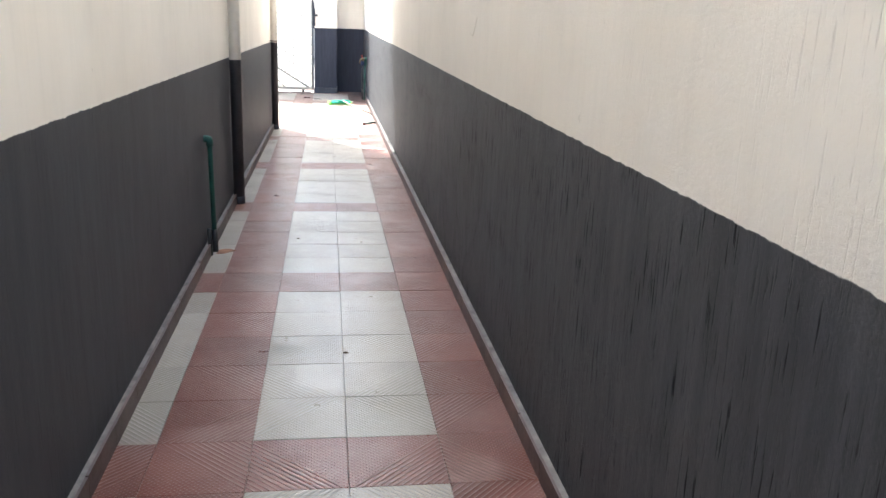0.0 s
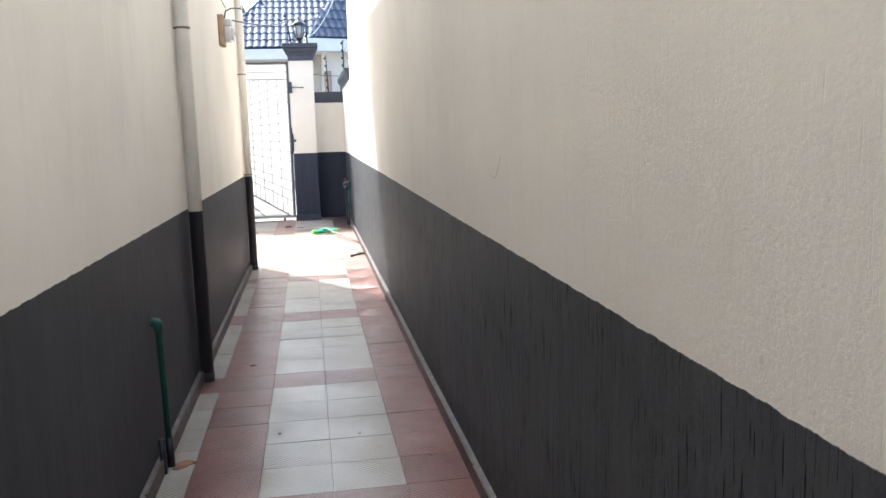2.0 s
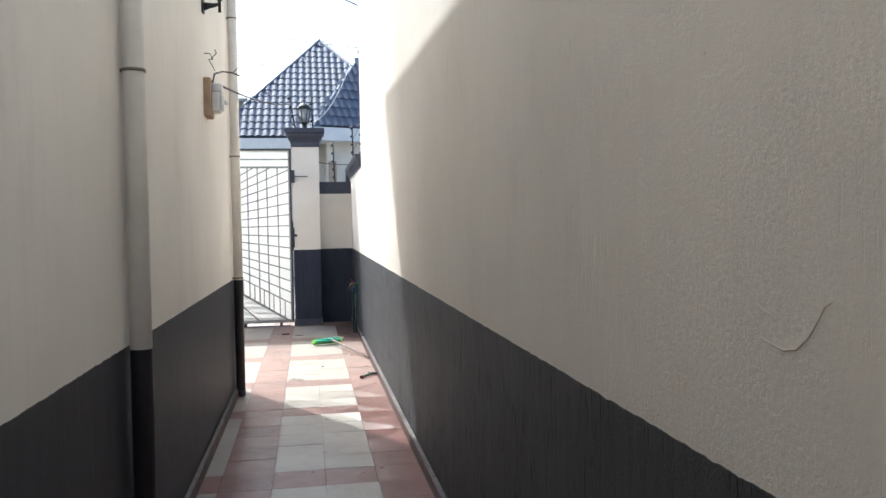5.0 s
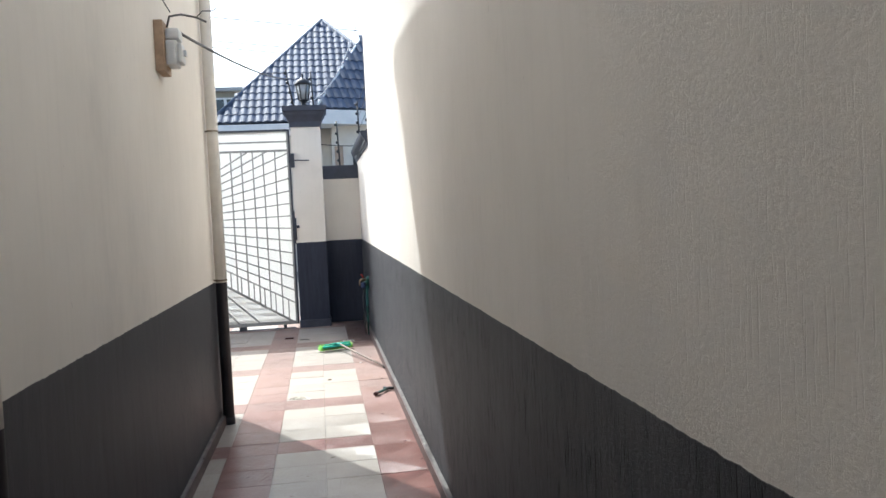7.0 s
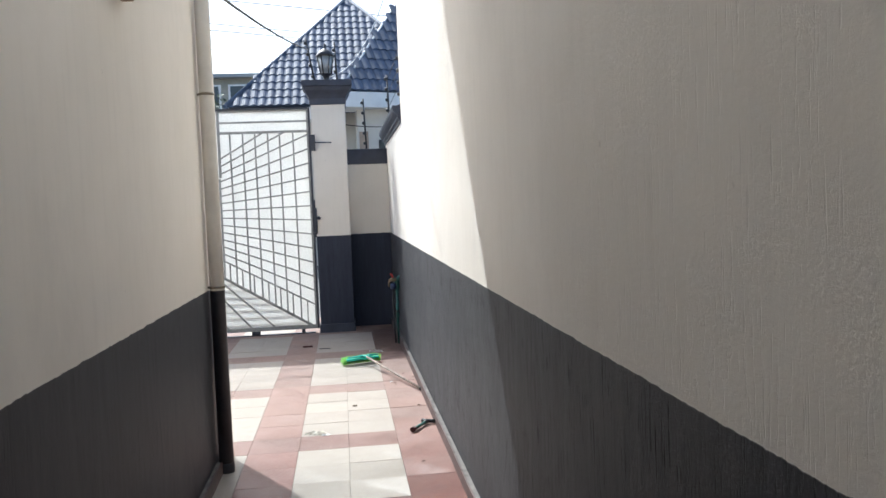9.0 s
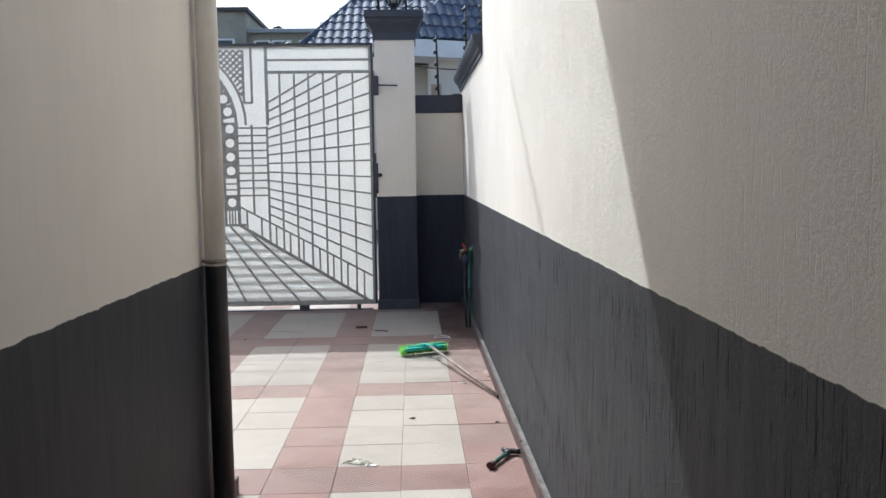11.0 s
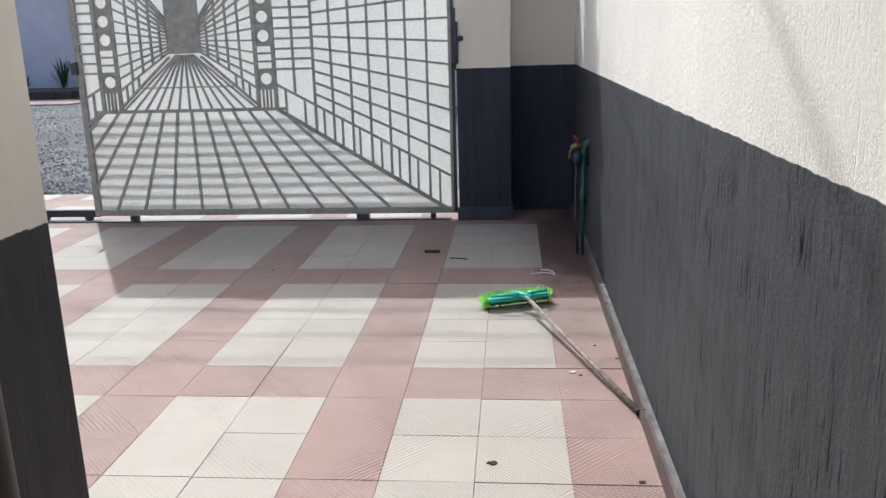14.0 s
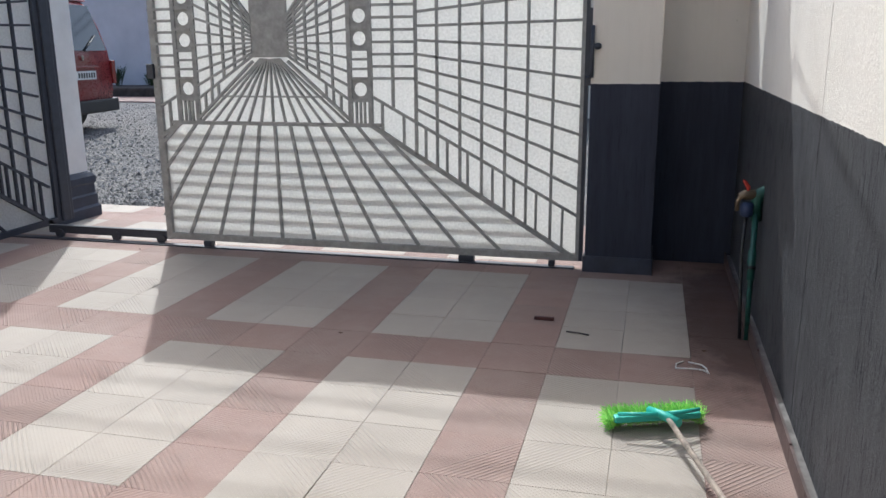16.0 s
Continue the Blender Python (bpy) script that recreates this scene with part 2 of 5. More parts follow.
def lathe(bm, profile, n=20, at=(0, 0, 0)):
    """A turned shape from (radius, height) pairs about the upright axis at a place."""
    rings = [[bm.verts.new((at[0] + r * math.cos(2 * math.pi * k / n), at[1] + r * math.sin(2 * math.pi * k / n), at[2] + z)) for k in range(n)] for r, z in profile]
    for a, b in zip(rings, rings[1:]):
        for k in range(n):
            bm.faces.new((a[k], a[(k + 1) % n], b[(k + 1) % n], b[k])).smooth = True
    bm.faces.new(rings[0][::-1])
    bm.faces.new(rings[-1])
    return bm


def mesh_of(name, bm, mat):
    me = bpy.data.meshes.new(name)
    bmesh.ops.recalc_face_normals(bm, faces=bm.faces)
    bm.to_mesh(me)
    bm.free()
    me.materials.append(mat)
    return me


def thing(name, bm=None, mat=None, label="", category="", group="", kind="", at=None):
    ob = new(name, mesh_of(name, bm, mat) if bm else None)
    if at:
        ob.location = at
    return tagged(ob, label, category, group, kind)


def part(name, bm, mat, parent, label="", at=None):
    ob = new(name, mesh_of(name, bm, mat))
    ob.parent = parent
    if at:
        ob.location = at
    return tagged(ob, label)


def cuboid(*a, **k):
    return box(bmesh.new(), *a, **k)


def bar_between(p, q, w, d):
    """A flat bar from p to q in a plane facing y: w wide in the plane, d deep."""
    p, q = Vector(p), Vector(q)
    along = (q - p).normalized()
    side = along.cross(Vector((0, 1, 0))).normalized() * (w / 2)
    deep = Vector((0, d / 2, 0))
    bm = bmesh.new()
    vs = [bm.verts.new(e + s * side + t * deep) for e in (p, q) for s, t in ((-1, -1), (1, -1), (1, 1), (-1, 1))]
    bm.faces.new(vs[3::-1])
    bm.faces.new(vs[4:])
    for k in range(4):
        bm.faces.new((vs[k], vs[(k + 1) % 4], vs[4 + (k + 1) % 4], vs[4 + k]))
    return bm


# ---- the large structure ----
E_FACE, W_FACE, HOUSE_END, TALL_END, N_FACE = 0.642, -0.703, 10.33, 12.95, 15.39
SKEW = 0.003


def west(y):
    """The house wall's face: it closes in slightly towards the gate."""
    return W_FACE + SKEW * (y - 6.0)


def skewed(ob):
    """Turns a thing built along the line x = W_FACE into the house wall's own direction."""
    ob.matrix_world = Matrix.Translation((W_FACE, 6, 0)) @ Matrix.Rotation(-SKEW, 4, "Z") @ Matrix.Translation((-W_FACE, -6, 0))
    return ob


thing("wall_east", cuboid(E_FACE, E_FACE + 0.25, -8, TALL_END, -0.3, 4.6, bevel=0.006), M_EAST,
      "tall rendered boundary wall, cream above a dark grey dado", "wall", kind="structure")
thing("wall_east_low", cuboid(E_FACE, E_FACE + 0.25, TALL_END, N_FACE + 0.22, -0.3, 2.24, bevel=0.004), M_EAST,
      "low rendered boundary wall, cream above a dark grey dado", "wall", kind="structure")
thing("wall_south", cuboid(-9.2, 0.95, -8.25, -8, -0.3, 2.4), M_WEST, "plain rendered wall closing the passage", "wall", kind="structure")


def house_wall():
    """The long house wall with an opening for the side window."""
    bm = bmesh.new()
    y0, y1, z0, z1 = 4.25, 5.5, 2.315, 3.365
    box(bm, W_FACE - 0.23, W_FACE, -1.2, y0, -0.3, 4.80)
    box(bm, W_FACE - 0.23, W_FACE, y1, HOUSE_END, -0.3, 4.80)
    box(bm, W_FACE - 0.23, W_FACE, y0, y1, -0.3, z0)
    box(bm, W_FACE - 0.23, W_FACE, y0, y1, z1, 4.80)
    return bm


skewed(thing("wall_west", house_wall(), M_WEST, "rendered side wall of the house, cream above a dark grey dado", "wall", kind="structure"))
thing("wall_house_front", cuboid(-9.0, W_FACE - 0.225, HOUSE_END - 0.23, HOUSE_END - 0.003, -0.3, 4.80), M_WEST, "rendered front wall of the house", "wall", kind="structure")


thing("wall_house_rear", cuboid(-9.0, W_FACE - 0.23, -1.2, -0.97, -0.3, 4.80), M_WEST, "rendered rear wall of the house", "wall", kind="structure")
thing("wall_yard_west", cuboid(-9.2, -9.0, -8.0, 15.3, -0.3, 2.4), M_WEST, "plain rendered wall closing the yard", "wall", kind="structure")
def roof_slab():
    """A flat slab whose long edge closes in towards the front."""
    bm = bmesh.new()
    plan = ((-9.2, -1.6), (-0.58, -1.6), (-0.358, 11.47), (-9.2, 11.47))
    low = [bm.verts.new((x, y, 4.80)) for x, y in plan]
    top = [bm.verts.new((x, y, 4.92)) for x, y in plan]
    bm.faces.new(low[::-1])
    bm.faces.new(top)
    for k in range(4):
        bm.faces.new((low[k], low[(k + 1) % 4], top[(k + 1) % 4], top[k]))
    return bm


thing("roof_slab", roof_slab(), M_WHITE, "white painted roof slab projecting over the house walls", "roof", kind="structure")
thing("porch_canopy", cuboid(-6.0, -0.33, HOUSE_END + 0.002, 10.7, 3.75, 3.90, bevel=0.01), M_WHITE, "white painted canopy on the house front", "canopy", kind="structure")
thing("wall_north", cuboid(0.13, E_FACE + 0.25, N_FACE, N_FACE + 0.2, -0.3, 1.985), M_NORTH, "short rendered wall beside the gate pillar", "wall", kind="structure")
thing("wall_north_band", cuboid(0.13, E_FACE, N_FACE - 0.012, N_FACE + 0.212, 1.985, 2.17, bevel=0.004), M_NAVY, "navy painted band along the wall top", "trim", kind="structure")


def coping(profile, y0, y1):
    bm = bmesh.new()
    a = [bm.verts.new((x, y0, z)) for x, z in profile]
    b = [bm.verts.new((x, y1, z)) for x, z in profile]
    bm.faces.new(a)
    bm.faces.new(b[::-1])
    for k in range(len(profile)):
        j = (k + 1) % len(profile)
        bm.faces.new((a[k], b[k], b[j], a[j]))
    return bm


cope = [(E_FACE + 0.3, 2.22), (E_FACE - 0.012, 2.22), (E_FACE - 0.012, 2.25), (E_FACE - 0.03, 2.265), (E_FACE - 0.03, 2.285),
        (E_FACE - 0.06, 2.315), (E_FACE - 0.075, 2.35), (E_FACE - 0.075, 2.38), (E_FACE + 0.3, 2.38)]
thing("wall_coping", coping(cope, TALL_END + 0.003, N_FACE + 0.26), M_NAVY, "dark grey moulded coping on the low wall", "trim", kind="structure")


# ground outside: one sheet to the horizon, rising a little towards the car park
def ground_mesh():
    bm = bmesh.new()
    xs = [-400, -60, -30, -20, -16, -12, -8, -5, -3, 0, 4, 10, 30, 60, 400]
    ys = [-400, -60, -10, 0, 8, 16.2, 17, 18, 19, 20, 21, 22, 23, 24, 26, 30, 40, 80, 900]
    def lift(x, y):
        s = min(1, max(0, (y - 16.3) / 6.5))
        return -0.035 + 0.20 * s * s * (3 - 2 * s)
    g = [[bm.verts.new((x, y, lift(x, y))) for x in xs] for y in ys]
    for i in range(len(ys) - 1):
        for j in range(len(xs) - 1):
            bm.faces.new((g[i][j], g[i][j + 1], g[i + 1][j + 1], g[i + 1][j])).smooth = True
    return bm


def gravel_material():
    m, nt, b = material("gravel", 0.95)
    p = coords(nt)
    vor = node(nt, "ShaderNodeTexVoronoi", Scale=28.0)
    nt.links.new(p, vor.inputs["Vector"])
    stones = ramp(nt, noise_at(nt, vor.outputs["Color"], 3.0, 0), [(0.3, (0.09, 0.087, 0.083)), (0.7, (0.175, 0.17, 0.162))])
    big = noise_at(nt, p, 0.7, 5, 0.6)
    nt.links.new(mix(nt, ramp(nt, big, [(0.4, (0, 0, 0)), (0.7, (0.6, 0.6, 0.6))]), stones, (0.22, 0.205, 0.19)), b.inputs["Base Color"])
    bump(nt, b, math_node(nt, "SUBTRACT", 1.0, vor.outputs["Distance"]), 0.9, 0.03)
    return m


M_GRAVEL = gravel_material()
thing("ground", ground_mesh(), M_GRAVEL, "grey gravel ground outside the gate", "ground", kind="structure")
floor = thing("floor", cuboid(-9.0, E_FACE, -8.0, 16.32, -0.2, -0.0035), M_GROUT, "patterned floor of red and cream cement tiles", "floor", kind="structure")

# ---- the gate ----
GATE_Y, G_RIGHT, G_SPLIT, AXIS, VANISH = 15.06, -0.26, -3.165, -2.30, 1.375
M_BAR = plain("gate_grey_paint", (0.31, 0.31, 0.30), 0.5, vary=0.15, scale=20)
M_BARDARK = plain("gate_navy_paint", (0.035, 0.04, 0.055), 0.45, vary=0.15, scale=20)


def sheet_material():
    """White pebbled plastic sheet that lets the sun glow through."""
    m, nt, b = material("translucent_sheet", 0.45)
    p = coords(nt)
    f = noise_at(nt, p, 3.0, 5, 0.6)
    nt.links.new(ramp(nt, f, [(0.3, (0.72, 0.72, 0.70)), (0.7, (0.84, 0.84, 0.82))]), b.inputs["Base Color"])
    peb = noise_at(nt, p, 62.0, 4, 0.65)
    bump(nt, b, peb, 1.0, 0.012)
    tr = node(nt, "ShaderNodeBsdfTranslucent", Color=(0.88, 0.88, 0.86, 1))
    nt.links.new(ramp(nt, peb, [(0.34, (0.72, 0.72, 0.705)), (0.62, (0.91, 0.91, 0.89))]), tr.inputs["Color"])
    ms = node(nt, "ShaderNodeMixShader", Fac=0.66)
    nt.links.new(b.outputs[0], ms.inputs[1])
    nt.links.new(tr.outputs[0], ms.inputs[2])
    nt.links.new(ms.outputs[0], nt.nodes["Material Output"].inputs["Surface"])
    return m


M_SHEET = sheet_material()


def inset(u):
    """The hall behind the columns is a little narrower than the side walls' pitch."""
    return u * 0.908 if abs(u) < 0.6 else u - math.copysign(0.055, u)


def gate_leaf(parent, u0, u1, metal):
    """One leaf in gate coordinates: u runs sideways from the pattern's axis, positive to the pillar side, z up, y 0 in the leaf's middle."""
    Z0, Z1 = 0.055, 2.70
    count = [0]
    def bar(ua, za, ub, zb, w=0.014, name="bar", d=0.022, y=-0.014):
        ua, ub = inset(ua), inset(ub)
        # clipped to the leaf's width
        if ua > ub:
            ua, za, ub, zb = ub, zb, ua, za
        if ub < u0 + 1e-4 or ua > u1 - 1e-4:
            return
        if ub - ua > 1e-6:
            s = (zb - za) / (ub - ua)
            if ua < u0:
                ua, za = u0, za + s * (u0 - ua)
            if ub > u1:
                ub, zb = u1, zb + s * (u1 - ub)
        if math.hypot(ub - ua, zb - za) < 0.01:
            return
        count[0] += 1
        y = y - 0.0005 * (count[0] % 11)
        w = w * 1.12 if w < 0.017 else w * 0.95
        part(name, bar_between((ua, y, za), (ub, y, zb), w, d), metal, parent)
    # frame
    part("stile", cuboid(u0, u0 + 0.045, -0.025, 0.025, Z0, Z1, bevel=0.003), metal, parent)
    part("stile", cuboid(u1 - 0.045, u1, -0.025, 0.025, Z0, Z1, bevel=0.003), metal, parent)
    part("rail", cuboid(u0 + 0.045, u1 - 0.045, -0.025, 0.025, Z0, Z0 + 0.045, bevel=0.003), metal, parent)
    part("rail", cuboid(u0 + 0.045, u1 - 0.045, -0.025, 0.025, Z1 - 0.03, Z1, bevel=0.003), metal, parent)
    part("sheet", cuboid(u0 + 0.03, u1 - 0.03, 0.004, 0.009, Z0 + 0.02, Z1 - 0.01), M_SHEET, parent, "white translucent plastic sheet")
    def ray_z(u, k):
        """Height at u of a course of the side wall with slope k."""
        return 1.49 + k * u
    def foot_z(u):
        return 1.352 - 0.626 * u
    for s in (-1, 1):
        # inner hall walls
        for j in range(13):
            k = -0.62 + j * 0.15
            bar(s * 0.135, 1.42 + k * 0.135, s * 0.585, 1.42 + k * 0.585, 0.012)
        for u in (0.2, 0.28, 0.37, 0.47):
            bar(s * u, 1.42 - 0.62 * u, s * u, min(1.42 + 1.18 * u, 2.3), 0.012)
        bar(s * 0.135, 1.30, s * 0.585, 0.93, 0.016)
        for u in (0.42, 0.475, 0.53):
            bar(s * u, 1.41 - 0.82 * u, s * u, 1.42 - 0.62 * u, 0.011)
        # column with rings
        bar(s * 0.60, 0.90, s * 0.60, 1.92, 0.03, "column")
        bar(s * 0.737, 0.90, s * 0.737, 1.92, 0.03, "column")
        for i, z in enumerate((1.05, 1.19, 1.25, 1.31, 1.37, 1.51, 1.65, 1.79)):
            bar(s * 0.615, z, s * 0.722, z, 0.014 if i in (1, 2, 3, 4) else 0.024)
        for u in (0.64, 0.668, 0.696):
            bar(s * u, 0.90, s * u, 1.04, 0.01)
        for z in (1.12, 1.44, 1.58, 1.72, 1.86):
            if u0 < s * 0.613 < u1:
                ring_plate(parent, s * 0.613, z, 0.044, metal, 0.0)
        # far side wall: close horizontals
        bar(s * 0.886, 1.49 - 0.557 * 0.886, s * 0.886, 1.90, 0.018)
        for i in range(10):
            z = 1.19 + i * 0.0755
            bar(s * 0.752, z, s * 1.024, z, 0.015)
        # near side wall in perspective
        bar(s * 1.036, foot_z(1.036), s * 1.036, 1.885, 0.02)
        for u in (1.172, 1.316, 1.455, 1.60, 1.735, 1.89):
            bar(s * u, foot_z(u), s * u, 2.41, 0.015)
        for j in range(15):
            k = -0.557 + j * 0.0825
            ub = 2.06 if ray_z(2.06, k) <= 2.41 else (2.41 - 1.49) / k
            if ub > 1.1:
                bar(s * (1.046 if j else 0.75), ray_z(1.046 if j else 0.75, k), s * ub, ray_z(ub, k), 0.0145)
        bar(s * 0.72, foot_z(0.72), s * 2.055, foot_z(2.055), 0.03, "skirting_bar")
        for u in (0.813, 0.955, 1.098, 1.234, 1.365, 1.525, 1.66, 1.80, 1.965):
            bar(s * u, foot_z(u), s * u, ray_z(u, -0.557), 0.013)
        # panels above
        bar(s * 1.03, 2.42, s * 2.1, 2.42, 0.03)
        bar(s * 1.03, 2.54, s * 2.1, 2.54, 0.022)
        bar(s * 1.045, 1.90, s * 1.045, 2.68, 0.03, "column")
        bar(s * 0.90, 2.12, s * 0.90, 2.68, 0.02)
        bar(s * 0.82, 2.12, s * 0.90, 2.12, 0.02)
        bar(s * 0.82, 2.12, s * 0.82, 2.64, 0.016)
        # lattice in the spandrel, between the arch and the straight panels
        for n in range(-14, 15):
            for tilt in (-1, 1):
                c = 2.64 + n * 0.062
                run = [u for u in (0.03 + 0.01 * i for i in range(79))
                       if 0.0 < 2.645 - (c + tilt * (u - 0.42)) and math.hypot(u, c + tilt * (u - 0.42) - 1.90) > 0.835 and c + tilt * (u - 0.42) > 2.12]
                if len(run) > 2 and run[-1] - run[0] < 0.0101 * len(run):
                    bar(s * run[0], c + tilt * (run[0] - 0.42), s * run[-1], c + tilt * (run[-1] - 0.42), 0.013)
    # arch bands round the axis
    for r, w in ((0.60, 0.026), (0.737, 0.026), (0.83, 0.022)):
        steps = 24
        for i in range(steps):
            a, b = math.pi * i / steps, math.pi * (i + 1) / steps
            bar(r * math.cos(a), 1.90 + r * math.sin(a), r * math.cos(b), 1.90 + r * math.sin(b), w, "arch_segment")
    for i in range(1, 15):
        a = math.pi * i / 15
        u = 0.613 * math.cos(a)
        if u0 < u < u1:
            ring_plate(parent, u, 1.90 + 0.64 * math.sin(a), 0.044, metal, a)
    # inner door at the end of the hall
    if u0 < -0.13:
        if u1 > 0.13:
            part("door_panel", cuboid(-0.13, 0.13, -0.02, -0.002, VANISH - 0.05, 2.08, bevel=0.003), metal, parent, "grey plate in the middle of the pattern")
    # floor of the hall
    bar(-0.80, 0.89, 0.80, 0.89, 0.026, "floor_bar")
    for i in range(-6, 7):
        u = i * 0.098
        bar(u * 0.12, VANISH - 0.06, u, 0.89, 0.011)
    for i in range(-6, 7):
        low = 0.02 + (0.235 * i if abs(i) < 3 else math.copysign(0.70 + 0.267 * (abs(i) - 3), i))
        far = low * 0.465
        bar(far / 0.908 if abs(far) < 0.545 else far + math.copysign(0.055, far), 0.885, low / 0.908 if abs(low) < 0.545 else low + math.copysign(0.055, low), 0.10, 0.0165)
    bar(-0.40, 1.07, 0.40, 1.07, 0.01)
    # flat slats outside, behind the sheet
    for i in range(9):
        z = 0.15 + i * 0.083
        half = (1.352 - z) / 0.626 + 0.05 + 0.03 * math.sin(5.1 * i)
        bar(-half, z, half, z, 0.030, "outer_slat", 0.006, 0.034)


def ring_plate(parent, u, z, r, metal, turn):
    """A square plate with a round hole, standing in the column between its bars."""
    bm = bmesh.new()
    n, half = 24, 0.066
    rows = []
    for k in range(n):
        a = 2 * math.pi * (k + 0.5) / n
        c, s = math.cos(a), math.sin(a)
        g = half / max(abs(c), abs(s))
        quad = []
        for d, y in ((r, -0.002), (r, -0.016), (g, -0.016), (g, -0.002)):
            x0, z0 = d * c, d * s
            quad.append(bm.verts.new((u + x0 * math.cos(turn) - z0 * math.sin(turn), y, z + x0 * math.sin(turn) + z0 * math.cos(turn))))
        rows.append(quad)
    for k in range(n):
        p, q = rows[k], rows[(k + 1) % n]
        for j in range(4):
            bm.faces.new((p[j], p[(j + 1) % 4], q[(j + 1) % 4], q[j]))
    bmesh.ops.recalc_face_normals(bm, faces=bm.faces)
    part("ring_plate", bm, metal, parent)


leaf = thing("gate_leaf", label="closed grey steel gate leaf barred over white sheet", category="gate", group="gate leaves", at=(AXIS, GATE_Y, 0))
gate_leaf(leaf, G_SPLIT - AXIS, G_RIGHT - AXIS, M_BAR)
leaf.scale = (1, 1, 0.98)
part("lock_box", cuboid(G_SPLIT - AXIS - 0.03, G_SPLIT - AXIS + 0.02, -0.05, -0.02, 1.185, 1.285, bevel=0.006), M_BARDARK, leaf, "black lock box")
part("edge_angle", cuboid(G_RIGHT - AXIS - 0.022, G_RIGHT - AXIS - 0.001, -0.034, -0.0255, 0.06, 2.70), M_BARDARK, leaf)
part("edge_angle", cuboid(G_SPLIT - AXIS + 0.01, G_RIGHT - AXIS - 0.023, -0.034, -0.0255, 2.68, 2.703), M_BARDARK, leaf)
for z in (2.18,):
    part("hinge", cuboid(G_RIGHT - AXIS - 0.005, G_RIGHT - AXIS + 0.05, -0.09, -0.03, z, z + 0.19, bevel=0.005), M_BARDARK, leaf, "dark steel hinge")
hb = tube(bmesh.new(), [(G_RIGHT - AXIS + 0.05, -0.1, 2.275), (G_RIGHT - AXIS + 0.24, -0.1, 2.27)], 0.007, 8)
part("hinge_rod", hb, M_BARDARK, leaf)
bolt = tube(bmesh.new(), [(G_RIGHT - AXIS - 0.01, -0.04, 1.2), (G_RIGHT - AXIS + 0.02, -0.06, 1.2), (G_RIGHT - AXIS + 0.02, -0.06, 1.5)], 0.012, 8)
part("bolt", bolt, M_BARDARK, leaf)
part("bolt_plate", cuboid(G_RIGHT - AXIS - 0.02, G_RIGHT - AXIS + 0.03, -0.035, -0.026, 1.15, 1.6, bevel=0.003), M_BARDARK, leaf)
part("bolt_knob", lathe(bmesh.new(), [(0.005, -0.02), (0.022, -0.012), (0.022, 0.012), (0.005, 0.02)], 10, (G_RIGHT - AXIS + 0.05, -0.07, 1.38)), M_BARDARK, leaf)
for u, w in ((-0.55, 0.03), (1.3, 0.05), (1.85, 0.02)):
    part("roller", cuboid(u - w, u + w, -0.03, 0.03, 0.012, 0.054, bevel=0.008), M_BARDARK, leaf)

side_leaf = thing("gate_leaf", label="dark narrow gate leaf standing open, barred over white sheet", category="gate", group="gate leaves", at=(-4.32, 15.50, 0))
gate_leaf(side_leaf, 1.0, 2.096, M_BARDARK)
part("stile_moulding", cuboid(2.096, 2.19, -0.045, 0.045, 0.06, 2.75, bevel=0.012), M_BARDARK, side_leaf)
part("stile_moulding", cuboid(2.19, 2.235, -0.03, 0.03, 0.06, 2.75, bevel=0.01), M_BARDARK, side_leaf)
for o in side_leaf.children:
    o.location.x -= 2.235
side_leaf.rotation_euler = (0, 0, radians(90))

track = thing("gate_track", cuboid(-6.5, G_RIGHT - 0.05, GATE_Y - 0.03, GATE_Y + 0.03, -0.006, 0.010, bevel=0.003), M_BARDARK,
              "dark steel ground track under the gate", "track")
step = thing("gate_sill", cuboid(-4.2, G_SPLIT, GATE_Y + 0.035, GATE_Y + 0.075, 0.035, 0.095, bevel=0.006), M_BARDARK, "dark steel bottom rail across the gate opening", "rail")
for x in (-4.1, -3.62, -3.25):
    part("wheel", tube(bmesh.new(), [(x, GATE_Y + 0.02, 0.035), (x, GATE_Y + 0.05, 0.035)], 0.033, 14), M_BARDARK, step)


def gate_pillar(x0, x1, y0, y1, label):
    p = thing("gate_pillar", label=label, category="pillar", group="gate pillars", at=((x0 + x1) / 2, (y0 + y1) / 2, 0))
    a, b = (x1 - x0) / 2, (y1 - y0) / 2
    part("shaft", cuboid(-a, a, -b, b, -0.1, 2.67, bevel=0.006), M_NORTH, p)
    part("plinth", cuboid(-a - 0.012, a + 0.012, -b - 0.012, b + 0.012, -0.1, 0.10, bevel=0.006), M_NAVY, p, "dark grey plinth")
    bm = bmesh.new()
    rings = []
    for d, z in ((0.012, 2.67), (0.012, 2.74), (0.03, 2.78), (0.06, 2.83), (0.07, 2.87), (0.09, 2.88), (0.09, 2.945)):
        rings.append([bm.verts.new((sx * (a + d), sy * (b + d), z)) for sx, sy in ((-1, -1), (1, -1), (1, 1), (-1, 1))])
    for r, s in zip(rings, rings[1:]):
        for k in range(4):
            bm.faces.new((r[k], r[(k + 1) % 4], s[(k + 1) % 4], s[k]))
    bm.faces.new(rings[0][::-1])
    bm.faces.new(rings[-1])
    part("cap", bm, M_NAVY, p, "navy painted flared cap")
    return p


gate_pillar(-0.244, 0.152, 15.012, 15.41, "cream gate pillar with dark base and navy cap")


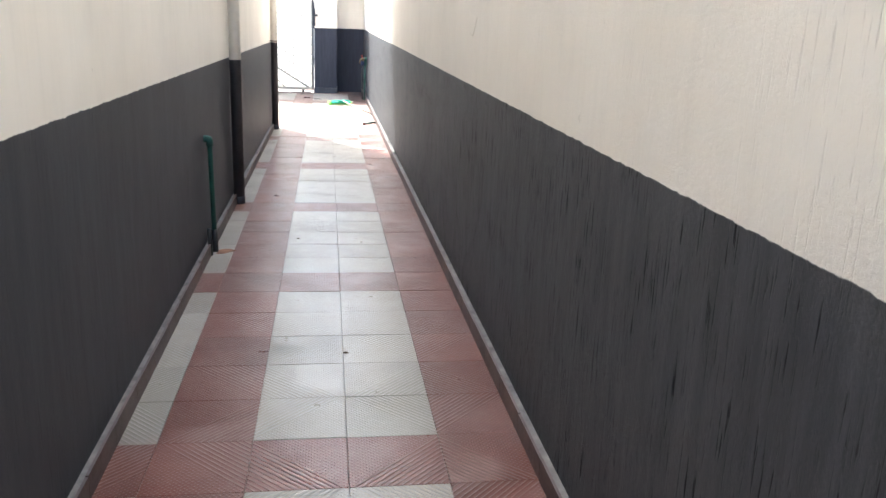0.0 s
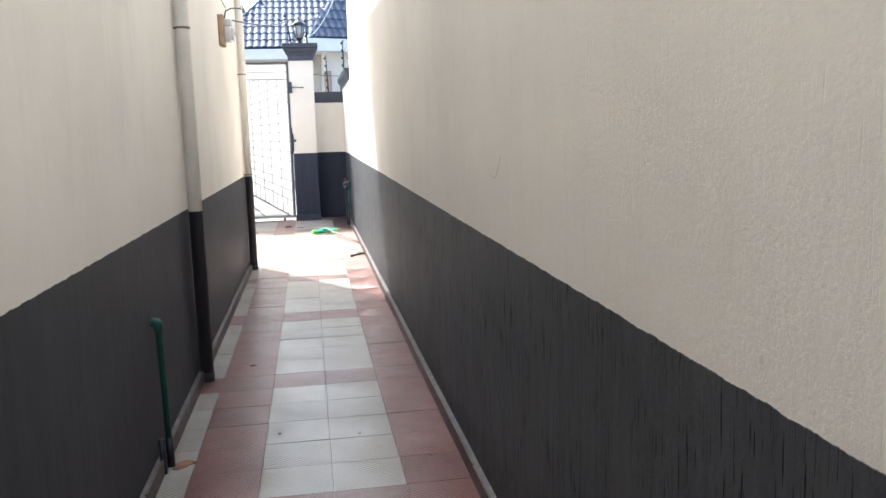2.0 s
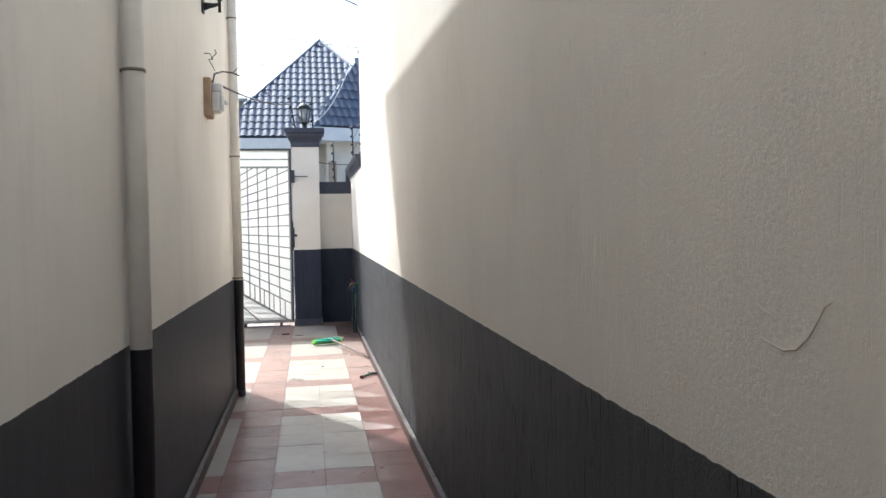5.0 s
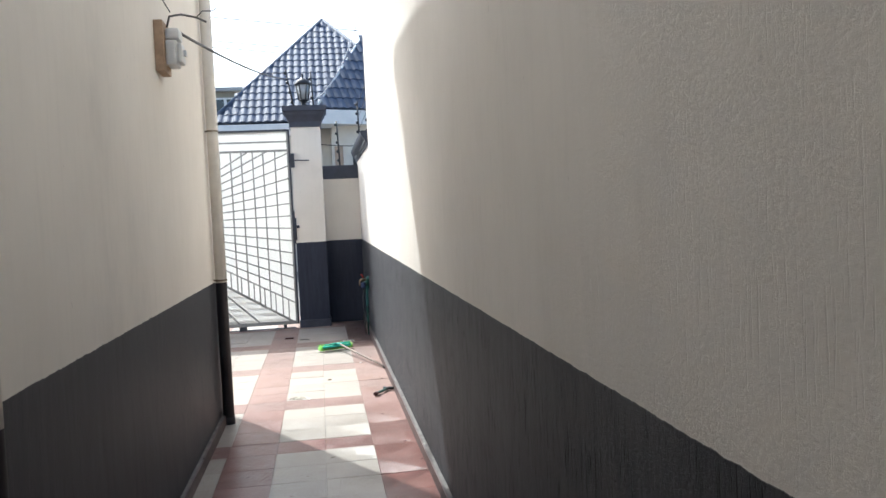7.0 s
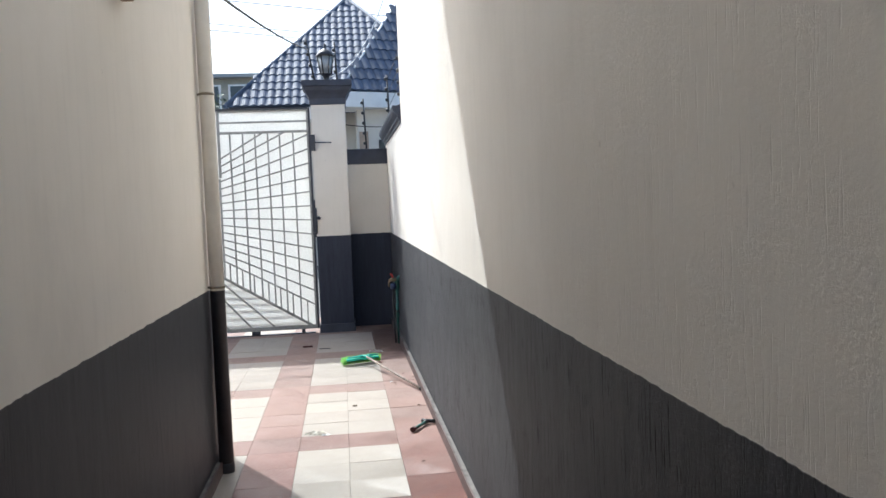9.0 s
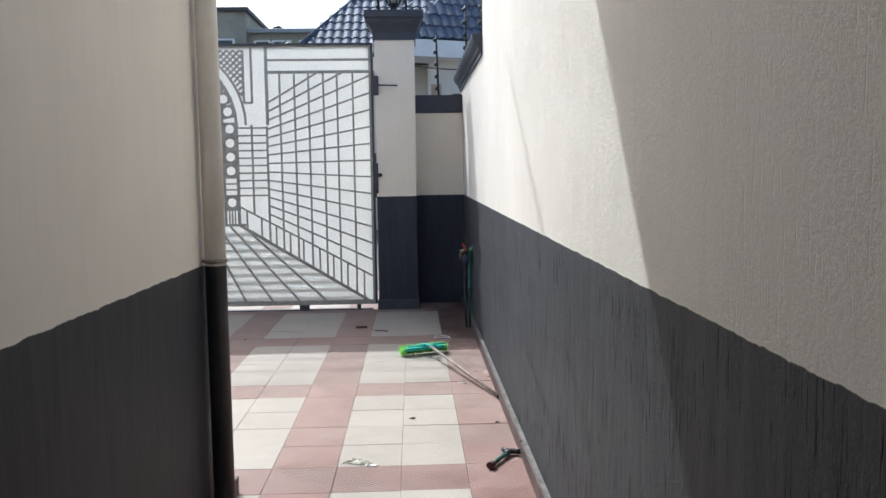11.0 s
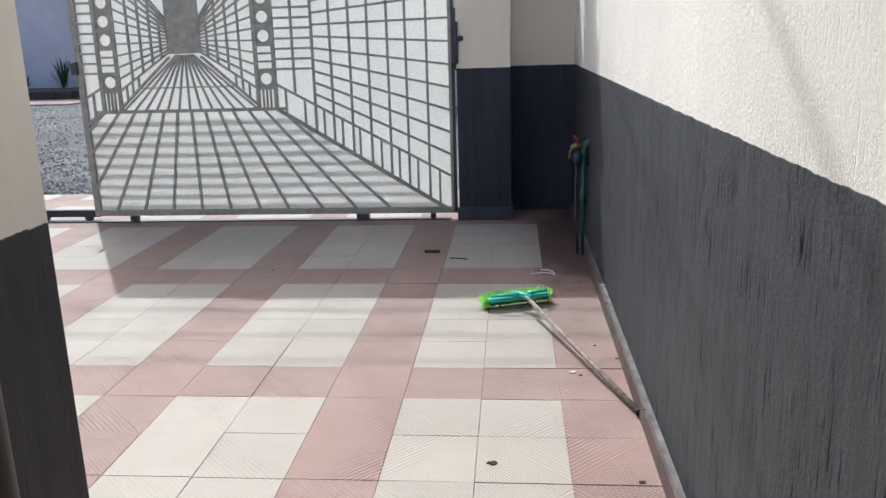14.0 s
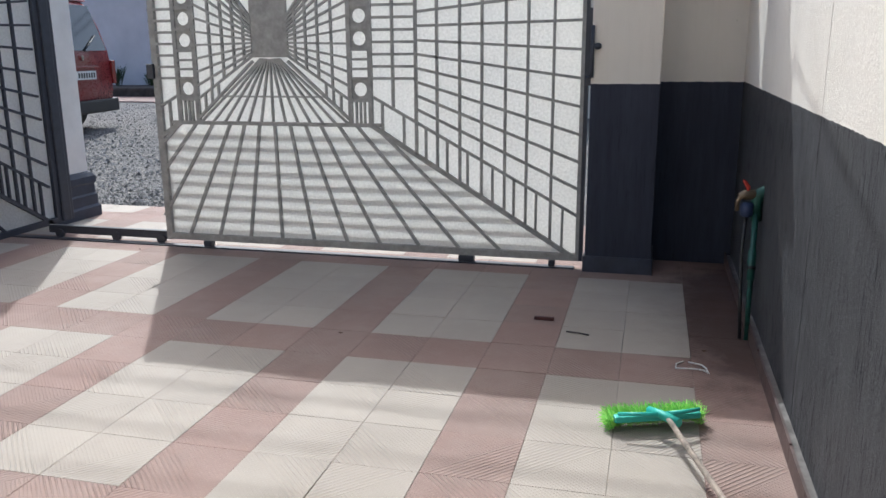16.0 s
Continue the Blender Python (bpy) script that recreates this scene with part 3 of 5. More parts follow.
def far_pillar():
    p = thing("gate_pillar", label="white gate pillar with a dark stepped base", category="pillar", group="gate pillars", at=(-4.64, 15.70, 0))
    part("shaft", cuboid(-0.2, 0.2, -0.2, 0.2, 0.36, 2.75, bevel=0.006), M_WHITE, p)
    bm = bmesh.new()
    rings = []
    for d, z in ((0.055, -0.1), (0.055, 0.08), (0.04, 0.10), (0.04, 0.18), (0.028, 0.195), (0.028, 0.27), (0.04, 0.285), (0.04, 0.335), (0.018, 0.365), (0.005, 0.375)):
        rings.append([bm.verts.new((sx * (0.2 + d), sy * (0.2 + d), z)) for sx, sy in ((-1, -1), (1, -1), (1, 1), (-1, 1))])
    for r, s in zip(rings, rings[1:]):
        for k in range(4):
            bm.faces.new((r[k], r[(k + 1) % 4], s[(k + 1) % 4], s[k]))
    bm.faces.new(rings[0][::-1])
    bm.faces.new(rings[-1])
    part("base", bm, M_NAVY, p, "dark stepped base")


far_pillar()
thing("wall_gate_west", cuboid(-9.0, -4.86, 15.6, 15.8, -0.3, 2.2), M_NORTH, "rendered front wall beyond the gate", "wall", kind="structure")

# ---- things along the passage ----
M_GREENPIPE = plain("green_plastic_pipe", (0.014, 0.085, 0.065), 0.45, vary=0.2, scale=30)
M_BLACK = plain("black_metal", (0.016, 0.016, 0.018), 0.42, vary=0.2, scale=30)
M_WOODBOARD = plain("bare_wood_board", (0.42, 0.29, 0.19), 0.75, vary=0.18, scale=12, relief=0.4)
M_PLASTIC = plain("white_plastic", (0.70, 0.70, 0.68), 0.4, vary=0.06)
M_CABLE = plain("dark_cable", (0.05, 0.045, 0.042), 0.6)
M_CABLEW = plain("pale_cable", (0.5, 0.5, 0.5), 0.6)
M_RUST = plain("rust_stain", (0.34, 0.17, 0.10), 0.9, vary=0.35, scale=20)
M_BRASS = plain("tap_brass", (0.20, 0.15, 0.10), 0.5, 0.7)
M_REDPLASTIC = plain("red_handle", (0.42, 0.04, 0.03), 0.45)
M_STEEL = plain("worn_steel_handle", (0.30, 0.245, 0.20), 0.55, 0.1, vary=0.35, scale=25, relief=0.4)


def glass_material(name, tint, rough=0.05):
    m, nt, b = material(name, rough)
    b.inputs["Base Color"].default_value = (*tint, 1)
    b.inputs["Specular IOR Level"].default_value = 0.7
    return m


M_DARKGLASS = glass_material("dark_window_glass", (0.02, 0.022, 0.026))
M_LAMPGLASS = plain("frosted_lamp_glass", (0.36, 0.37, 0.37), 0.25, vary=0.05)


def pipe_paint():
    """Pipe painted with the wall: cream above the dado line, dark below."""
    m, nt, b = material("pipe_paint", 0.5)
    pos = nt.nodes.new("ShaderNodeSeparateXYZ")
    nt.links.new(nt.nodes.new("ShaderNodeNewGeometry").outputs["Position"], pos.inputs[0])
    p = coords(nt)
    f = noise_at(nt, p, 8.0, 5, 0.65)
    above = math_node(nt, "GREATER_THAN", pos.outputs[2], 1.018)
    cream = ramp(nt, f, [(0.3, (0.65, 0.61, 0.54)), (0.7, (0.74, 0.70, 0.63))])
    dark = ramp(nt, f, [(0.3, (0.028, 0.03, 0.037)), (0.7, (0.05, 0.052, 0.06))])
    nt.links.new(mix(nt, above, dark, cream), b.inputs["Base Color"])
    bump(nt, b, noise_at(nt, p, 60, 3), 0.15, 0.003)
    return m


M_PIPE = pipe_paint()


M_CLIP = plain("dull_strap_metal", (0.22, 0.19, 0.14), 0.45, 0.4)


def downpipe(y, x, brackets):
    x += west(y)
    d = thing("downpipe", label="plastic rainwater downpipe, cream above and dark below, on the house wall", category="pipe", group="downpipes", at=(x, y, 0))
    part("tube", tube(bmesh.new(), [(0, 0, 0.015), (0, 0, 4.0)], 0.040, 24), M_PIPE, d)
    part("shoe", lathe(bmesh.new(), [(0.037, 0.0), (0.0425, 0.0), (0.0425, 0.05), (0.0395, 0.055)], 24), M_PIPE, d)
    for z in brackets:
        b = part("bracket", lathe(bmesh.new(), [(0.039, z - 0.006), (0.0435, z - 0.006), (0.0435, z + 0.006), (0.039, z + 0.006)], 24), M_CLIP, d, "dull metal strap")
        part("bracket_lug", cuboid(west(y) - x, -0.036, -0.012, 0.012, z - 0.006, z + 0.006, bevel=0.002), M_CLIP, d)
    return d


downpipe(5.9, 0.047, (2.05,))
downpipe(9.99, 0.050, (1.035, 2.09, 3.28))

skirt_rng = random.Random(2)


def skirting(name, x0, x1, y0, y1, label):
    """A low row of skirting tiles with a cement bed along its top."""
    s = thing(name, cuboid(x0, x1, y0, y1, -0.006, 0.06), M_CEMENT, label, "skirting", kind="structure")
    inner = x1 if x1 < 0 else x0
    sgn = 1 if x1 < 0 else -1
    y = y0
    n = 0
    while y < y1 - 0.01:
        e = min(y + 0.2955, y1)
        h = 0.072 + skirt_rng.uniform(-0.004, 0.004)
        a, b = sorted((inner, inner + sgn * 0.009))
        part("skirting_tile", cuboid(a, b, y + 0.0015, e - 0.0015, 0.0, h), M_SKIRT, s)
        y = e
        n += 1
    return s


skirting("baseboard_east", E_FACE - 0.026, E_FACE + 0.01, 0.03, N_FACE - 0.002, "low skirting of dark red tiles with a rough cement top")
skewed(skirting("baseboard_west", W_FACE - 0.01, W_FACE + 0.024, 0.03, HOUSE_END - 0.02, "low skirting of dark red tiles with a rough cement top"))


def side_window():
    w = thing("window_1", label="dark sliding window with a cream sill high in the house wall", category="window", kind="structure", at=(west(4.875), 4.875, 2.315))
    part("sill", cuboid(-0.2, 0.022, -0.72, 0.69, -0.034, -0.003, bevel=0.004), M_CREAMPAINT, w, "projecting cream sill")
    for a, b in ((-0.624, -0.584), (0.584, 0.624), (-0.02, 0.02)):
        part("window_frame", cuboid(-0.095, -0.035, a, b, 0.0, 1.048, bevel=0.004), M_BLACK, w)
    for z in (0.0, 1.01):
        part("window_rail", cuboid(-0.095, -0.035, -0.584, 0.584, z, z + 0.038, bevel=0.004), M_BLACK, w)
    for a, b in ((-0.584, -0.02), (0.02, 0.584)):
        part("pane", cuboid(-0.07, -0.064, a, b, 0.038, 1.01), M_DARKGLASS, w, "dark glass pane")
    for a, b in ((-0.68, -0.627), (0.627, 0.68)):
        part("surround", cuboid(0.0, 0.006, a, b, 0.0, 1.1, bevel=0.002), M_CREAMPAINT, w)


side_window()


def wall_lantern():
    ob = thing("wall_lantern", label="black carriage lantern on a curved wall bracket", category="lamp", at=(west(8.35), 8.35, 2.985))
    ob.scale = (0.72, 0.72, 0.72)
    part("backplate", cuboid(0.0, 0.022, -0.045, 0.045, -0.12, 0.05, bevel=0.008), M_BLACK, ob)
    part("arm", tube(bmesh.new(), [(0.015, 0, -0.06), (0.07, 0, -0.05), (0.12, 0, -0.045), (0.155, 0, -0.03), (0.16, 0, 0.0)], [0.04, 0.026, 0.018, 0.015, 0.016], 10), M_BLACK, ob)
    part("arm_foot", tube(bmesh.new(), [(0.16, 0, -0.11), (0.16, 0, 0.0)], 0.014, 10), M_BLACK, ob)
    part("cup", lathe(bmesh.new(), [(0.015, 0.05), (0.03, 0.07), (0.045, 0.10), (0.075, 0.15), (0.08, 0.165), (0.07, 0.17)], 16, (0.16, 0, -0.06)), M_BLACK, ob)
    part("glass", lathe(bmesh.new(), [(0.055, 0.168), (0.095, 0.21), (0.108, 0.27), (0.1, 0.33), (0.07, 0.37)], 16, (0.16, 0, -0.06)), M_LAMPGLASS, ob, "pale frosted glass")
    for k in range(6):
        a = 2 * math.pi * k / 6 + 0.3
        pts = [(0.16 + r * math.cos(a), r * math.sin(a), z - 0.06) for r, z in ((0.06, 0.165), (0.102, 0.21), (0.116, 0.27), (0.108, 0.33), (0.075, 0.385))]
        part("cage_rib", tube(bmesh.new(), pts, 0.010, 6), M_BLACK, ob)
    part("roof", lathe(bmesh.new(), [(0.095, 0.39), (0.1, 0.40), (0.075, 0.44), (0.05, 0.47), (0.045, 0.5), (0.02, 0.52), (0.018, 0.55), (0.005, 0.57)], 16, (0.16, 0, -0.06)), M_BLACK, ob)


wall_lantern()


def meter_box():
    ob = thing("junction_box", label="white electric cut-out box on a wooden board with loose wires", category="electric box", at=(west(8.42), 8.42, 2.345))
    part("board", cuboid(0.0, 0.045, -0.10, 0.09, -0.13, 0.125, bevel=0.004), M_WOODBOARD, ob, "bare wooden mounting board")
    part("case", cuboid(0.045, 0.10, -0.06, 0.075, -0.095, 0.035, bevel=0.012), M_PLASTIC, ob)
    part("cover", cuboid(0.10, 0.125, -0.045, 0.06, -0.08, 0.02, bevel=0.01), M_PLASTIC, ob)
    part("cap", cuboid(0.045, 0.115, -0.055, 0.07, 0.038, 0.095, bevel=0.014), M_PLASTIC, ob)
    part("clip", cuboid(0.125, 0.14, -0.01, 0.03, -0.04, -0.01, bevel=0.004), M_PLASTIC, ob)
    loops = [[(0.05, 0, 0.11), (0.06, 0.03, 0.17), (0.1, 0.15, 0.21), (0.16, 0.3, 0.23), (0.2, 0.38, 0.225)],
             [(0.16, 0.3, 0.23), (0.19, 0.32, 0.27), (0.24, 0.36, 0.28), (0.27, 0.36, 0.30)],
             [(0.06, 0.06, 0.2), (0.03, -0.02, 0.26), (0.06, -0.06, 0.25), (0.05, -0.1, 0.28), (0.02, -0.16, 0.27)],
             [(0.05, -0.05, 0.255), (0.08, -0.02, 0.3), (0.07, 0.01, 0.33)]]
    for pts in loops:
        part("loose_wire", tube(bmesh.new(), pts, 0.006 if pts is loops[0] else 0.003, 6), M_CABLE, ob)


meter_box()


def cable(name, a, b, sag, r, mat, label, n=24):
    a, b = Vector(a), Vector(b)
    pts = [a.lerp(b, i / n) - Vector((0, 0, sag * 4 * (i / n) * (1 - i / n))) for i in range(n + 1)]
    return thing(name, tube(bmesh.new(), pts, r, 6), mat, label, "cable", group="overhead cables")


cable("overhead_cable", (W_FACE + 0.09, 8.49, 2.45), (-0.235, 15.17, 3.335), 0.06, 0.008, M_CABLE, "dark cable slung from the electric box to the gate pillar")
cable("overhead_cable", (-0.02, 15.22, 3.02), (0.93, 16.6, 4.80), 0.36, 0.008, M_CABLEW, "pale cable rising from the gate pillar")
cable("overhead_cable", (-2.80, 10.25, 4.928), (4.35, 21.8, 5.25), 0.0, 0.013, M_CABLE, "dark service cable strung over the courtyard")
for y in (16.56, 16.88, 17.25):
    cable("overhead_cable", (-30, y, 6.1), (30, y + 0.15, 6.05), 0.1, 0.011, M_CABLEW, "pale grey power line over the gate")
for z, y in ((12.1, 46), (11.1, 47), (10.85, 47.4)):
    cable("overhead_cable", (-60, y, z + 6.0), (60, y + 3, z - 6.0), 0.5, 0.024, M_CABLE, "thin dark power line against the sky")


def elbow_points(a, corner, b, r, n=6):
    a, c, b = Vector(a), Vector(corner), Vector(b)
    u, w = (a - c).normalized(), (b - c).normalized()
    out = [a]
    for i in range(n + 1):
        t = i / n
        p, q = c + u * r * (1 - t), c + w * r * t
        out.append(p.lerp(q, t))
    return out + [b]


def stub_pipe():
    ob = thing("water_pipe", label="green plastic water pipe rising from the tiles into the house wall", category="pipe", at=(west(4.45), 4.45, 0))
    part("tube", tube(bmesh.new(), elbow_points((0.045, 0.17, 0.0), (0.03, 0.21, 0.645), (0.0, 0.21, 0.645), 0.015), 0.0145, 14), M_GREENPIPE, ob)
    part("elbow", tube(bmesh.new(), elbow_points((0.031, 0.207, 0.605), (0.03, 0.21, 0.645), (0.008, 0.21, 0.645), 0.015), 0.0205, 14), M_GREENPIPE, ob)
    part("wall_collar", tube(bmesh.new(), [(0.0, 0.21, 0.645), (0.008, 0.21, 0.645)], 0.022, 14), M_GREENPIPE, ob)
    part("floor_joint", tube(bmesh.new(), [(0.045, 0.17, 0.0), (0.042, 0.178, 0.13)], 0.0175, 12), M_BLACK, ob)
    part("second_pipe", tube(bmesh.new(), [(0.03, 0.09, 0.0), (0.026, 0.085, 0.16)], 0.013, 12), M_BLACK, ob)


stub_pipe()
stain = bmesh.new()
ring_pts = [stain.verts.new((-0.62 + (0.05 + 0.02 * math.sin(3 * a) + 0.012 * math.sin(7 * a)) * math.cos(a), 4.62 + (0.045 + 0.015 * math.sin(2 * a)) * math.sin(a), 0.0022)) for a in (2 * math.pi * k / 26 for k in range(26))]
low_pts = [stain.verts.new((v.co.x, v.co.y, -0.004)) for v in ring_pts]
stain.faces.new(ring_pts)
for k in range(26):
    stain.faces.new((low_pts[k], low_pts[(k + 1) % 26], ring_pts[(k + 1) % 26], ring_pts[k]))
thing("rust_patch", stain, M_RUST, "rust stained cement patch round the pipe foot", "stain")


def standpipe():
    ob = thing("garden_tap", label="green standpipe with a brass tap and red handle by the wall", category="tap", at=(0.615, 14.12, 0))
    part("riser", tube(bmesh.new(), [(-0.02, -0.20, 0.0), (-0.012, -0.10, 0.3), (0.0, 0.0, 0.62)], [0.012, 0.015, 0.017], 14), M_GREENPIPE, ob)
    part("sleeve", tube(bmesh.new(), [(-0.013, -0.11, 0.27), (-0.009, -0.065, 0.41)], 0.021, 12), M_GREENPIPE, ob)
    part("strap", tube(bmesh.new(), [(-0.0115, -0.094, 0.32), (-0.011, -0.089, 0.335)], 0.024, 12), M_BLACK, ob)
    part("elbow", tube(bmesh.new(), elbow_points((0, 0, 0.54), (0, 0, 0.68), (0.05, 0.0, 0.68), 0.05), 0.03, 14), M_GREENPIPE, ob)
    part("wall_pipe", tube(bmesh.new(), elbow_points((0.05, 0.0, 0.69), (0.07, 0, 0.66), (0.06, 0.0, 0.56), 0.04), 0.026, 12), M_GREENPIPE, ob)
    part("valve_body", tube(bmesh.new(), [(0.0, 0, 0.665), (-0.03, -0.01, 0.665), (-0.06, -0.02, 0.665), (-0.10, -0.03, 0.66)], [0.018, 0.024, 0.024, 0.013], 12), M_BRASS, ob, "dull brass tap")
    part("spout", tube(bmesh.new(), elbow_points((-0.07, -0.03, 0.66), (-0.10, -0.035, 0.655), (-0.103, -0.035, 0.59), 0.03), 0.011, 10), M_BRASS, ob)
    part("handle", tube(bmesh.new(), [(-0.05, -0.02, 0.68), (-0.05, -0.02, 0.70), (-0.065, -0.025, 0.72), (-0.08, -0.03, 0.735)], [0.008, 0.012, 0.010, 0.006], 8), M_REDPLASTIC, ob, "red lever handle")
    part("union", lathe(bmesh.new(), [(0.02, 0.56), (0.034, 0.57), (0.034, 0.62), (0.02, 0.63)], 10, (-0.05, -0.02, 0)), plain("blue_union", (0.03, 0.05, 0.12), 0.5), ob)
    part("hose_tail", tube(bmesh.new(), [(-0.05, -0.02, 0.57), (-0.062, -0.06, 0.4), (-0.06, -0.14, 0.2), (-0.055, -0.22, 0.01)], 0.010, 8), M_BLACK, ob, "thin black hose")
    ob.scale = (0.88, 0.88, 1.0)


standpipe()


# ---- the broom and litter on the tiles ----
def broom():
    head, end = Vector((0.235, 12.98, 0.075)), Vector((0.607, 11.66, 0.03))
    ob = thing("broom", label="green bristle broom with a worn metal handle lying on the tiles", category="broom", at=(0.185, 12.90, 0))
    a = radians(21.0)
    c, s = math.cos(a), math.sin(a)
    def put(x, y, z):
        return (x * c - y * s, x * s + y * c, z)
    bm = bmesh.new()
    box(bm, -0.16, 0.16, -0.022, 0.012, 0.042, 0.066, bevel=0.007)
    for v in bm.verts:
        v.co = put(v.co.x, v.co.y - 0.012 * (1 - abs(v.co.x) / 0.2), v.co.z)
    teal = plain("turquoise_plastic", (0.05, 0.50, 0.40), 0.45, vary=0.1)
    part("head_block", bm, teal, ob, "turquoise plastic head")
    for sx in (-1, 1):
        pts = [put(sx * 0.15, -0.024, 0.08), put(sx * 0.09, -0.048, 0.086), put(sx * 0.02, -0.066, 0.088)]
        part("brace", tube(bmesh.new(), pts, [0.007, 0.008, 0.011], 8), teal, ob)
    part("socket", tube(bmesh.new(), [put(-0.03, 0.0, 0.08), put(0.0, -0.05, 0.08), put(0.035, -0.12, 0.078)], [0.012, 0.016, 0.017], 12), teal, ob)
    start = Vector(put(0.012, -0.07, 0.08))
    part("handle", tube(bmesh.new(), [start, end - Vector((0.185, 12.90, 0.012))], 0.0098, 14), M_STEEL, ob, "worn metal handle")
    part("handle_cap", tube(bmesh.new(), [end - Vector((0.185, 12.90, 0.012)), end - Vector((0.182, 12.912, 0.013))], 0.0145, 14), M_BLACK, ob)
    rng = random.Random(7)
    bm = bmesh.new()
    for i in range(4200):
        x = rng.uniform(-0.178, 0.178)
        y = rng.uniform(0.01, 0.04) if abs(x) < 0.155 else rng.uniform(-0.02, 0.04)
        l = rng.uniform(0.028, 0.044)
        lean = Vector((rng.gauss(0.12 * x / 0.18, 0.28), 0.55 + rng.gauss(0, 0.25), rng.gauss(0.05, 0.4))).normalized()
        p = Vector((x, y, rng.uniform(0.015, 0.062)))
        q = p + lean * l
        q.z = max(q.z, 0.004)
        w = lean.orthogonal().normalized() * 0.0014
        vs = [bm.verts.new(put(*v)) for v in (p - w, p + w, q + w * 0.6, q - w * 0.6)]
        bm.faces.new(vs)
    bristle, nt, b = material("lime_bristles", 0.5)
    g = nt.nodes.new("ShaderNodeNewGeometry").outputs["Random Per Island"]
    nt.links.new(ramp(nt, g, [(0.0, (0.16, 0.56, 0.06)), (0.6, (0.28, 0.76, 0.10)), (1.0, (0.52, 0.84, 0.18))]), b.inputs["Base Color"])
    part("bristles", bm, bristle, ob, "lime green bristles")


broom()


def elbow_offcut():
    ob = thing("pipe_offcut", label="short green pipe offcut with a black elbow lying on the tiles", category="pipe", at=(0.447, 10.50, 0))
    ob.scale = (0.85, 0.85, 0.72)
    part("tube", tube(bmesh.new(), [(0.0, 0.0, 0.028), (0.06, 0.10, 0.027), (0.12, 0.195, 0.026)], 0.0145, 14), M_GREENPIPE, ob)
    part("end_ring", tube(bmesh.new(), [(-0.006, -0.01, 0.028), (0.012, 0.02, 0.028)], 0.0215, 14), plain("dark_red_rubber", (0.06, 0.015, 0.015), 0.6), ob)
    part("elbow", tube(bmesh.new(), elbow_points((0.10, 0.17, 0.026), (0.135, 0.225, 0.027), (0.185, 0.20, 0.025), 0.03), 0.018, 14), M_BLACK, ob)
    part("branch", tube(bmesh.new(), [(0.13, 0.21, 0.026), (0.095, 0.245, 0.028)], 0.017, 12), M_BLACK, ob)


elbow_offcut()


def scrap(name, x, y, r, seed, mat, label, category, h=0.012, n=14):
    """A crumpled, torn flake lying on the floor, with a little thickness."""
    rng = random.Random(seed)
    bm = bmesh.new()
    rings = []
    for f, z in ((1.0, 0.001), (0.97, 0.004), (0.6, h), (0.25, h * 0.7)):
        rings.append([bm.verts.new((r * f * (1 + 0.35 * math.sin(3 * a + seed) + rng.uniform(-0.15, 0.15)) * math.cos(a),
                                    r * 0.6 * f * (1 + 0.3 * math.sin(2 * a + seed)) * math.sin(a), max(0.001, z + rng.uniform(-0.3, 0.5) * h * (f < 0.9)))) for a in (2 * math.pi * k / n for k in range(n))])
    for a, b in zip(rings, rings[1:]):
        for k in range(n):
            bm.faces.new((a[k], a[(k + 1) % n], b[(k + 1) % n], b[k]))
    bm.faces.new(rings[0][::-1])
    bm.faces.new(rings[-1])
    return thing(name, bm, mat, label, category, at=(x, y, 0.0))


M_PAPER = plain("dirty_paper", (0.55, 0.52, 0.44), 0.85, vary=0.3, scale=40)
M_LEAF = plain("dry_leaf", (0.12, 0.075, 0.04), 0.8, vary=0.3, scale=40)
scrap("paper_scrap", -0.17, 10.635, 0.06, 3, M_PAPER, "crumpled dirty paper scrap on the tiles", "litter")
scrap("paper_scrap", -0.108, 10.585, 0.03, 8, M_PLASTIC, "small torn white paper scrap on the tiles", "litter", 0.006)
scrap("dry_leaf", 0.091, 11.30, 0.016, 5, M_LEAF, "small dry brown leaf on the tiles", "litter", 0.006)
for i, (x, y) in enumerate(((0.52, 12.35), (0.60, 12.2), (0.55, 11.2), (0.43, 12.02), (0.45, 9.9), (0.05, 3.1), (-0.2, 4.9), (-1.3, 13.6), (0.40, 13.75), (-3.3, 14.9))):
    scrap("dry_leaf", x, y, 0.007 + 0.002 * (i % 3), i + 11, M_LEAF, "tiny dry leaf crumb on the tiles", "litter", 0.004, 8)
scrap("pale_litter", 0.40, 12.05, 0.014, 31, M_PLASTIC, "tiny torn white scrap on the tiles", "litter", 0.004, 8)
thing("wood_offcut", cuboid(-0.05, 0.05, -0.009, 0.009, 0.0, 0.018, bevel=0.002), plain("dark_red_wood", (0.07, 0.02, 0.02), 0.6), "small dark red wood offcut on the tiles", "offcut", at=(-0.362, 14.02, 0.001))
thing("twig", tube(bmesh.new(), [(-0.055, 0.012, 0.005), (0, 0.003, 0.006), (0.055, -0.012, 0.004)], 0.004, 6), M_CABLE, "thin dark twig on the tiles", "twig", at=(-0.179, 13.847, 0.001))
wire_pts = [(0.0, 0.06, 0.004), (-0.03, 0.02, 0.006), (-0.035, -0.03, 0.004), (0.03, -0.035, 0.01), (0.08, -0.03, 0.005), (0.10, -0.06, 0.004), (0.09, -0.01, 0.008), (0.075, 0.035, 0.004), (0.02, 0.05, 0.006)]
thing("wire_loop", tube(bmesh.new(), wire_pts, 0.0035, 6), M_PLASTIC, "bent white wire loop on the tiles", "wire", at=(0.304, 13.53, 0.001))

